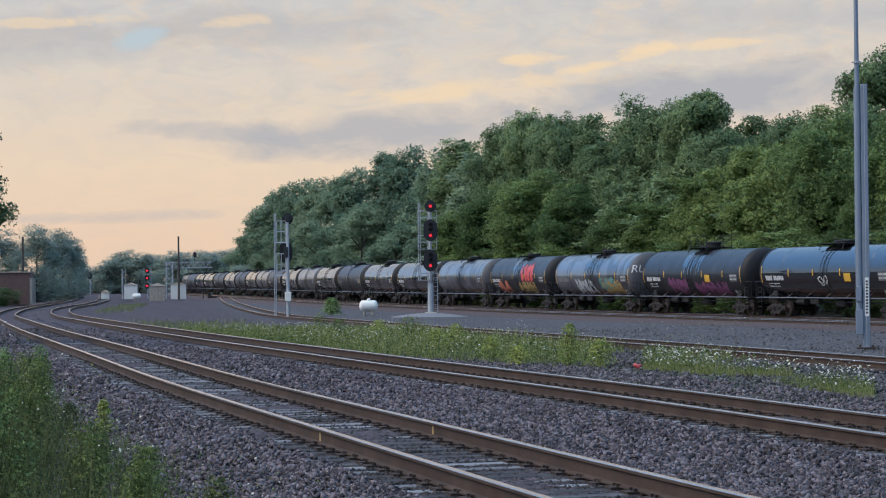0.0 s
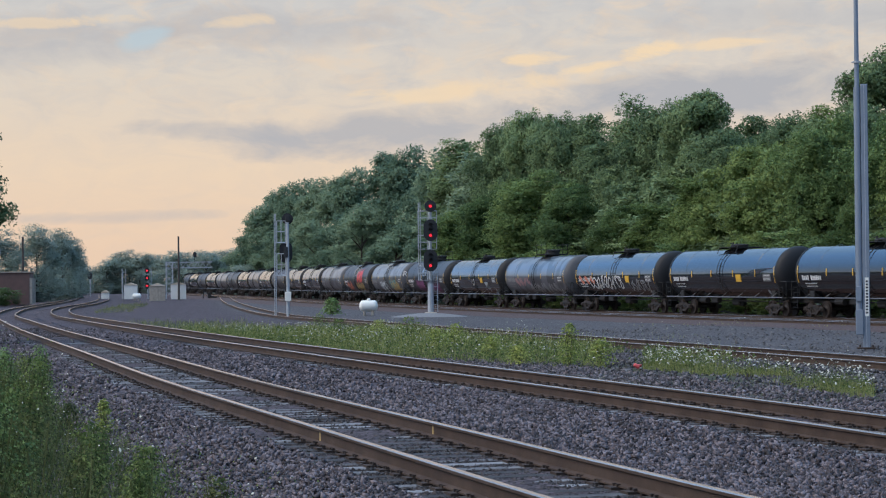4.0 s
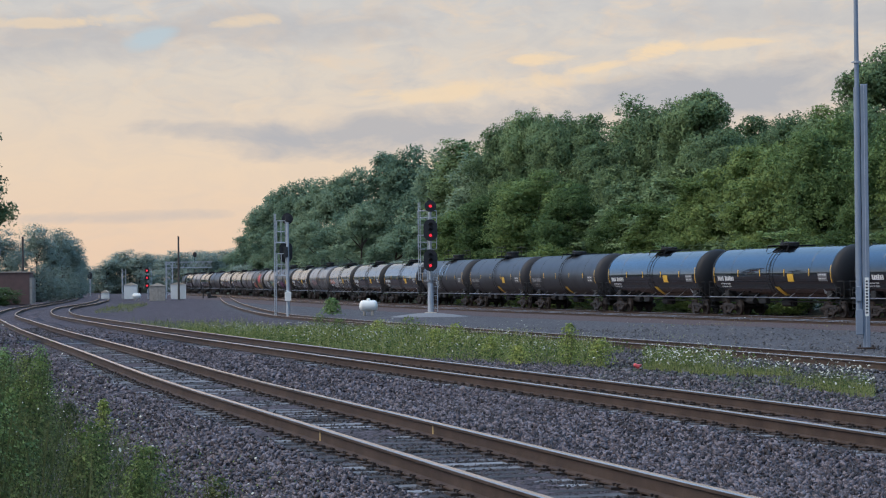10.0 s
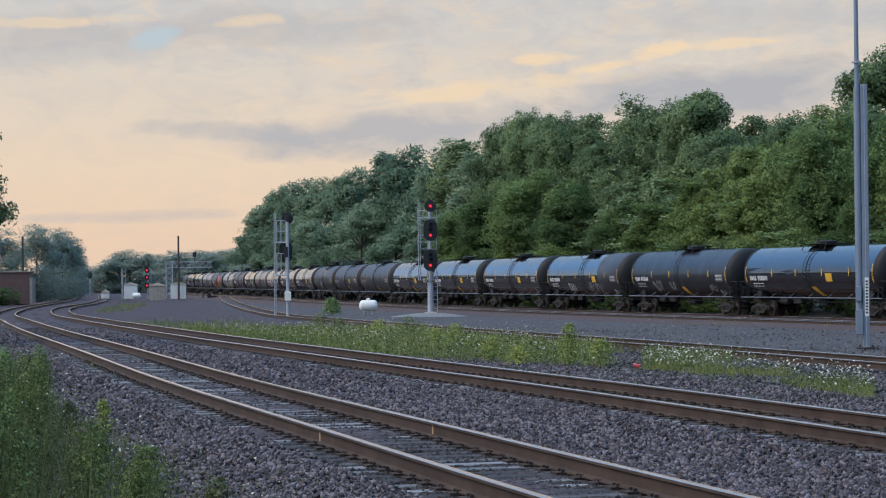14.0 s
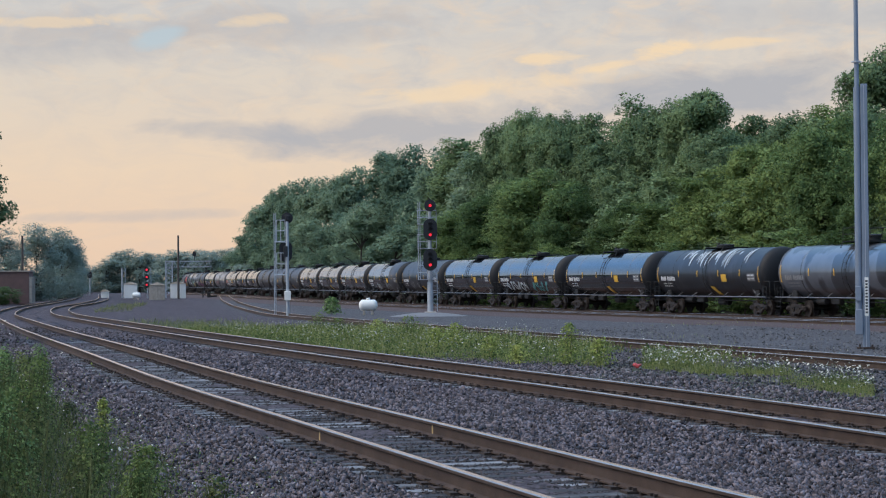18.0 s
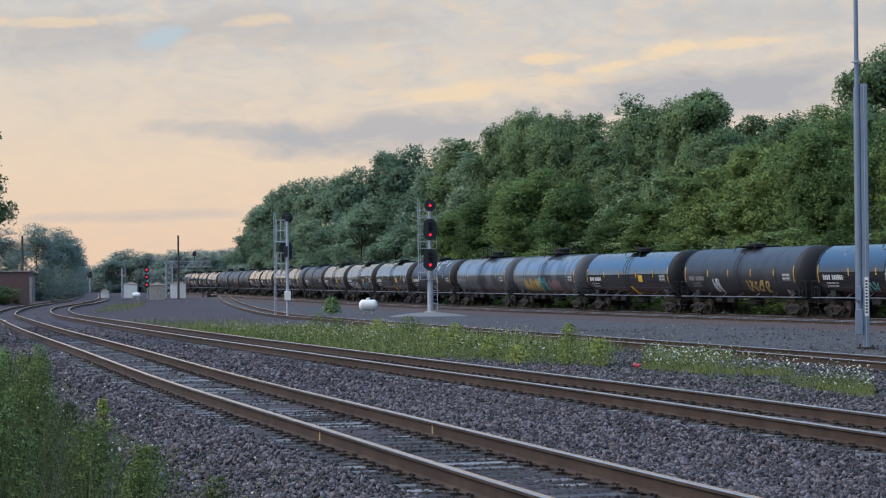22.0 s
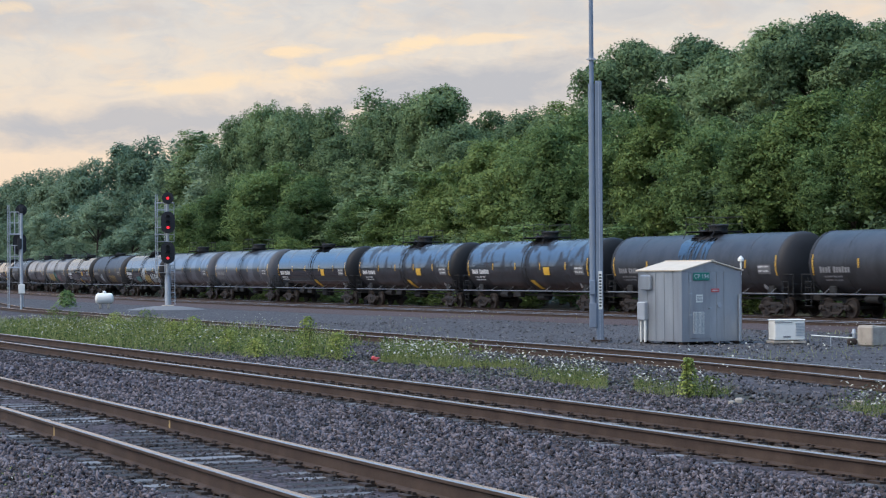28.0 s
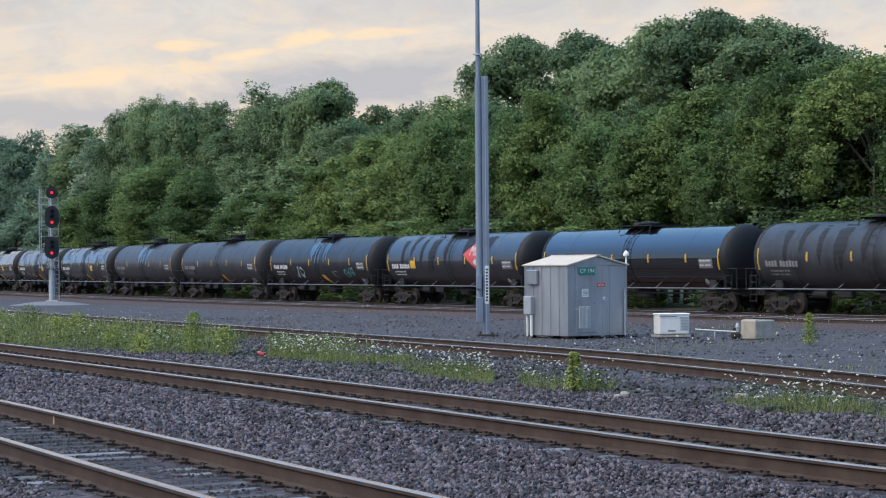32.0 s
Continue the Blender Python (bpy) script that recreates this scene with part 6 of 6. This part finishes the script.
rng = np.random.default_rng(21)
def strip_near(y):
    """The edge of the weeds that faces the main line."""
    return np.where(y > 52, MAIN_B.x(y) + np.interp(y, [52, 60, 75], [5.3, 3.2, 2.3]), np.interp(y, [24.8, 28, 31, 34, 37.4, 40, 45.3, 49.5, 52], [9.8, 9.7, 9.6, 8.2, 7.2, 6.8, 6.0, 4.7, 3.3]))


def strip_far(y):
    return np.where(y > 52, SIDING.x(y) - 1.4, np.minimum(strip_near(y) + np.interp(y, [25, 31, 45, 52], [2.0, 1.3, 1.4, 3.0]), SIDING.x(y) - 1.2))


x, y = in_view(rng, 240000, 24, 100, strip_near, strip_far)
x2, y2 = in_view(rng, 520000, 24, 52, strip_near, strip_far)
x, y = np.concatenate([x, x2]), np.concatenate([y, y2])
slope = x / y
bare = (y < 60) & (((slope > 0.076) & (slope < 0.094)) | ((slope > 0.202) & (slope < 0.216)) | ((slope > 0.263) & (slope < 0.312)))
edge = np.minimum(x - strip_near(y), strip_far(y) - x)
dens = patchy(x, y, 0.35, 3.0) * 0.8 + patchy(x, y, 1.4, 7.0) * 0.35 + np.where(y > 52, 0.30, 0.02) - np.where(bare, 0.62, 0.0) - 0.35 * np.clip(0.5 - edge, 0, 0.5)
k = dens > rng.uniform(-0.22, 0.40, len(x))
x, y = x[k], y[k]
z = ground_grid(x, y)
h = rng.uniform(0.06, 0.30, len(x)) * np.where(y > 52, 1.35, 0.95) * (1.0 + 0.9 * patchy(x, y, 0.6, 1.0)) * np.where(y < 52, 0.75, 1.0)
v = blades(rng, x, y, z - 0.02, h, rng.uniform(0.003, 0.008, len(x)) * np.clip(y / 50, 0.6, 1.6))
tagged(new("wild_grass", raw_mesh("wild_grass", v, quads(v), weed_yellow)), "strip of wild green grass between the tracks", "grass", kind="stuff")
n = min(26000, len(x))
lush = np.where(y > 52, 1.0, 0.10)
pick = rng.choice(len(x), n, replace=False, p=lush / lush.sum())
c = np.stack([x[pick] + rng.normal(0, 0.05, n), y[pick] + rng.normal(0, 0.05, n), z[pick] + rng.uniform(0.03, 0.36, n) * rng.uniform(0.4, 1, n)], 1)
v = leaf_cards(rng, c, rng.normal(size=(n, 3)) + np.array([0, 0, 0.8]), rng.uniform(0.04, 0.10, n) * np.where(y[pick] > 52, 1.0, 0.55))
tagged(new("weed_leaves", raw_mesh("weed_leaves", v, quads(v), weed_green)), "leafy weeds growing among the grass strip", "weeds", kind="stuff")
near = np.where(y < 51, 1.7, 1.0) * (1 + 1.2 * np.clip((x - strip_near(y)) / 1.5, 0, 1))
pick = rng.choice(len(x), 2900, replace=False, p=near / near.sum())
v, f, top = umbels(rng, x[pick], y[pick], z[pick], rng.uniform(0.16, 0.50, 2900), rng.uniform(0.010, 0.028, 2900))
tagged(new("white_flowers", raw_mesh("white_flowers", v, f, petal)), "white umbrella-shaped wildflowers dotted over the weeds", "wildflowers", kind="stuff")
v = blades(rng, top[:, 0], top[:, 1], z[pick], top[:, 2] - z[pick] - 0.01, np.full(2900, 0.005))
tagged(new("flower_stems", raw_mesh("flower_stems", v, quads(v), weed_dull)), "thin green stems of the white wildflowers", "wildflowers", kind="stuff")

# sparse growth around the yard, the far bank and beside the huts
x, y = in_view(rng, 60000, 40, 120, lambda y: SIDING.x(y) + 1.9, lambda y: YARD_LINE.x(y) - 2.0)
k = (patchy(x, y, 0.16, 9.0) - np.where((x / y > 0.175) & (y < 80), 0.0, 0.30)) > rng.uniform(0.05, 0.50, len(x))
x, y = x[k], y[k]
v = blades(rng, x, y, ground_grid(x, y) - 0.02, rng.uniform(0.04, 0.20, len(x)), rng.uniform(0.005, 0.010, len(x)))
tagged(new("sparse_grass", raw_mesh("sparse_grass", v, quads(v), weed_yellow)), "thin tufts of grass in the yard gravel", "grass", kind="stuff")
n = min(260, len(x))
pick = rng.choice(len(x), n, replace=False)
v, f, top = umbels(rng, x[pick], y[pick], np.zeros(n), rng.uniform(0.15, 0.45, n), rng.uniform(0.015, 0.032, n))
tagged(new("yard_flowers", raw_mesh("yard_flowers", v, f, petal)), "scattered white wildflowers in the yard gravel", "wildflowers", kind="stuff")
x, y = in_view(rng, 160000, 95, 300, lambda y: MAIN_B.x(y) + 3.0, lambda y: np.minimum(SIDING.x(y) - 2.5, MAIN_B.x(y) + np.where(y < 130, 9, 6.5)))
k = (y < 135) | ((y > 190) & (y < 260))
x, y = x[k], y[k]
v = blades(rng, x, y, ground_grid(x, y) - 0.05, rng.uniform(0.10, 0.45, len(x)) * (1 + 0.8 * patchy(x, y, 0.3, 4.0)), rng.uniform(0.007, 0.018, len(x)))
tagged(new("far_grass", raw_mesh("far_grass", v, quads(v), weed_yellow)), "yellow-green tall grass beside the far main line", "grass", kind="stuff")

# tall weeds on the near bank
x, y = in_view(rng, 240000, 14, 80, lambda y: MAIN_A.x(y) - 11.0, lambda y: MAIN_A.x(y) - 2.8)
off = MAIN_A.x(y) - x - 2.8 + rng.normal(0, 0.25, len(x)) + patchy(x, y, 0.7, 5.0) * 0.8
k = off > 0
x, y, off = x[k], y[k], off[k]
z = ground_grid(x, y)
tall = np.clip(0.28 + 0.46 * off, 0.18, 1.35) * (0.75 + 0.5 * (patchy(x, y, 0.45, 2.0) + 0.5)) * np.clip(1.40 - 0.012 * y, 0.45, 1.1)
n = len(x)
v = blades(rng, x, y, z - 0.02, tall * rng.uniform(0.15, 0.72, n) * rng.uniform(0.6, 1.15, n), rng.uniform(0.002, 0.005, n) * (0.6 + y / 40))
tagged(new("bank_grass", raw_mesh("bank_grass", v, quads(v), weed_dull)), "tall dull green weeds on the near bank", "weeds", kind="stuff")
m = min(190000, n)
pick = rng.choice(n, m, replace=False)
c = np.stack([x[pick] + rng.normal(0, 0.04, m), y[pick] + rng.normal(0, 0.04, m), z[pick] + tall[pick] * rng.uniform(0.1, 0.95, m)], 1)
v = leaf_cards(rng, c, rng.normal(size=(m, 3)) + np.array([0, -0.3, 0.7]), rng.uniform(0.010, 0.026, m))
tagged(new("bank_leaves", raw_mesh("bank_leaves", v, quads(v), weed_green)), "small green leaves of the tall bank weeds", "weeds", kind="stuff")
m = 500
pick = rng.choice(n, m, replace=False)
v, f, top = umbels(rng, x[pick], y[pick], z[pick], tall[pick] * rng.uniform(0.7, 1.0, m), rng.uniform(0.006, 0.012, m))
tagged(new("bank_seed_heads", raw_mesh("bank_seed_heads", v, f, petal)), "tiny pale seed heads among the bank weeds", "weeds", kind="stuff")


def weed_plant(x, y, h, w, mat, text, leaves=260, size=0.09, seed=1):
    rng = np.random.default_rng(seed)
    z = ground_z(x, y)
    s = thing("weed_plant", pose(x, y, z), text, "weed plant")
    g = Geo()
    for i in range(6):
        a = i * 1.05 + seed
        g.tube((0, 0, -0.02), (math.cos(a) * w * 0.22, math.sin(a) * w * 0.22, h * 0.9), 0.010, 0.004, n=5)
    part("stalk", g, weed_dull, s)
    u = rng.uniform(0.08, 1, leaves)
    r = w * 0.5 * np.sqrt(rng.random(leaves)) * (1.05 - 0.75 * u ** 1.5)
    a = rng.uniform(0, 2 * np.pi, leaves)
    c = np.stack([r * np.cos(a), r * np.sin(a), u * h], 1)
    c += rng.normal(0, 0.05 * w, (leaves, 3)) * np.array([1, 1, 0.5])
    v = leaf_cards(rng, c, np.stack([np.cos(a), np.sin(a), np.full(leaves, 1.2)], 1) + rng.normal(0, 0.5, (leaves, 3)), size * rng.uniform(0.5, 1.3, leaves))
    child("foliage", raw_mesh("foliage", v, quads(v), mat), s)
    return s


weed_plant(3.1, 52.4, 1.05, 0.72, weed_bright, "yellow-green weed with a rusty stem between the tracks", 640, 0.062, 2)
weed_plant(3.85, 52.2, 0.66, 0.85, weed_bright, "leafy green weed beside the yellow one", 620, 0.062, 3)
weed_plant(8.25, 34.0, 0.68, 0.40, weed_bright, "bright yellow-green weed rising from the stones", 480, 0.065, 4)
weed_plant(8.6, 34.0, 0.36, 0.7, weed_yellow, "low dull weed clump in the stones", 150, 0.055, 5)
weed_plant(21.6, 59.6, 0.95, 0.5, weed_bright, "upright green weed behind the siding", 420, 0.075, 6)
weed_plant(-4.55, 28.3, 0.46, 0.30, weed_bright, "bright green weed among the bank growth", 260, 0.05, 7)
weed_plant(-8.0, 152.0, 1.25, 1.7, leaf_green, "dark green bush near the propane tank", 420, 0.2, 8)
for i, (x, y, h, w) in enumerate(((-1.2, 74, 0.95, 1.3), (-2.4, 78, 0.8, 1.2), (0.4, 70, 0.75, 1.1), (-5.6, 96, 0.8, 1.5), (-0.2, 66, 0.7, 1.0), (1.3, 58, 0.6, 0.9), (-4.4, 88, 0.7, 1.2), (1.9, 54, 0.5, 0.8))):
    weed_plant(x, y, h, w, weed_green if i % 3 == 0 else weed_bright, "leafy weed clump in the grass strip", 560, 0.062, 20 + i)


pick = random.Random(77)
for i in range(72):
    y = 15.5 + 34 * pick.random() ** 1.2
    out = pick.uniform(3.3, 6.8)
    x = float(MAIN_A.x(y)) - out
    if x / y < -0.235:
        x = -0.215 * y + pick.uniform(-0.5, 0.4)
        out = float(MAIN_A.x(y)) - x
    if out < 3.2:
        continue
    h = min(1.5, 0.35 + 0.34 * (out - 3.0)) * pick.uniform(0.75, 1.2)
    weed_plant(x, y, h, h * pick.uniform(0.6, 0.95), (weed_dull, weed_green, leaf_green, weed_dull)[i % 4], "bushy green weed in the tall growth on the bank", 520, 0.038, 100 + i)
for i, (x, y, h, w) in enumerate(((-2.75, 19.3, 0.42, 0.55), (-2.9, 20.6, 0.45, 0.6), (-3.15, 18.8, 0.5, 0.6), (-3.35, 20.2, 0.6, 0.7), (-3.6, 21.6, 0.62, 0.7), (-2.65, 18.2, 0.3, 0.45), (-3.8, 19.0, 0.6, 0.6))):
    weed_plant(x, y, h, w, weed_green, "bushy fresh green weed at the foot of the bank", 620, 0.04, 400 + i)
for i in range(20):
    y = pick.uniform(22, 37)
    x = -pick.uniform(0.186, 0.214) * y
    h = 2.45 - y * pick.uniform(0.029, 0.042) - float(ground_z(x, y))
    weed_plant(x, y, h, h * pick.uniform(0.42, 0.6), (weed_green, weed_dull, weed_green, leaf_green)[i % 4], "tall bushy weed standing at the bank edge", 800, 0.036, 300 + i)


def litter():
    s = thing("red_litter", pose(4.5, 49.6, ground_z(4.5, 49.6) + 0.10), "crumpled red wrapper lying in the weeds", "litter")
    part("wrapper", Geo().box((0, 0, 0), (0.16, 0.1, 0.09), bevel=0.03, m=pose(0, 0, 0, 20, 30, 0)).box((0.1, 0.02, 0.03), (0.1, 0.1, 0.05), bevel=0.02, m=pose(0, 0, 0, -20, 10, 30)), red_paint, s)
    for x, y, w in ((8.55, 32.4, 0.16), (8.75, 32.7, 0.22), (10.2, 31.2, 0.2)):
        r = thing("pale_rock", pose(x, y, ground_z(x, y) + 0.02, 0, 0, x * 50), "pale lump of rock on the ballast edge", "rock")
        part("rock", Geo().box((0, 0, 0.02), (w, w * 0.6, w * 0.45), bevel=w * 0.12), concrete, r)
    b = thing("old_tie_plank", pose(9.9, 28.6, ground_z(9.9, 28.6) + 0.03, 0, 0, 12), "short dark piece of old timber on the stones", "timber")
    part("plank", Geo().box((0, 0, 0.02), (0.42, 0.14, 0.08), bevel=0.015), steel_black, b)
    for line, d, off, zf in ((MAIN_A, 24.9, -0.752, z_main_a), (MAIN_A, 25.4, 0.752, z_main_a)):
        k = line.dist(d)
        p, w = line.beside(k, off), line.way(k)
        q = child("weld_mark", Geo().box((0, 0, 0), (0.06, 0.022, 0.105)).mesh("weld_mark", ochre_paint), TRACKS["main_track_near"], pose(p[0], p[1], float(zf(p[1])) - 0.10, 0, 0, math.degrees(math.atan2(w[1], w[0]))), "yellow paint mark on the rail web")


litter()


# ---- drifting evening clouds, far behind everything ----
def sky_backdrop():
    rows, cols = 24, 60
    verts = []
    for i in range(rows + 1):
        e = radians(-1.5 + 40 * i / rows)
        for j in range(cols + 1):
            a = radians(-62 + 124 * j / cols)
            verts.append((3700 * math.cos(e) * math.sin(a), 3700 * math.cos(e) * math.cos(a), 3700 * math.sin(e)))
    i, j = np.meshgrid(np.arange(rows), np.arange(cols), indexing="ij")
    k = (i * (cols + 1) + j).ravel()
    m = bpy.data.materials.new("evening_clouds")
    m.use_nodes = True
    net = Net(m.node_tree)
    way = net.add("VectorMath", operation="NORMALIZE")
    net.put(way, 0, net.add("TexCoord").outputs["Object"])
    glow = net.add("Emission")
    net.put(glow, "Color", sky_colour(net, way.outputs[0])), net.put(glow, "Strength", 1.0)
    net.tree.links.new(glow.outputs[0], net.add("OutputMaterial").inputs[0])
    m.cycles.emission_sampling = "NONE"
    ob = new("sky_backdrop", raw_mesh("sky_backdrop", np.array(verts), np.stack([k, k + 1, k + cols + 2, k + cols + 1], 1), m))
    return tagged(ob, "evening sky with slowly drifting peach and grey clouds", "sky", kind="structure")


SKY = sky_backdrop()

motions()
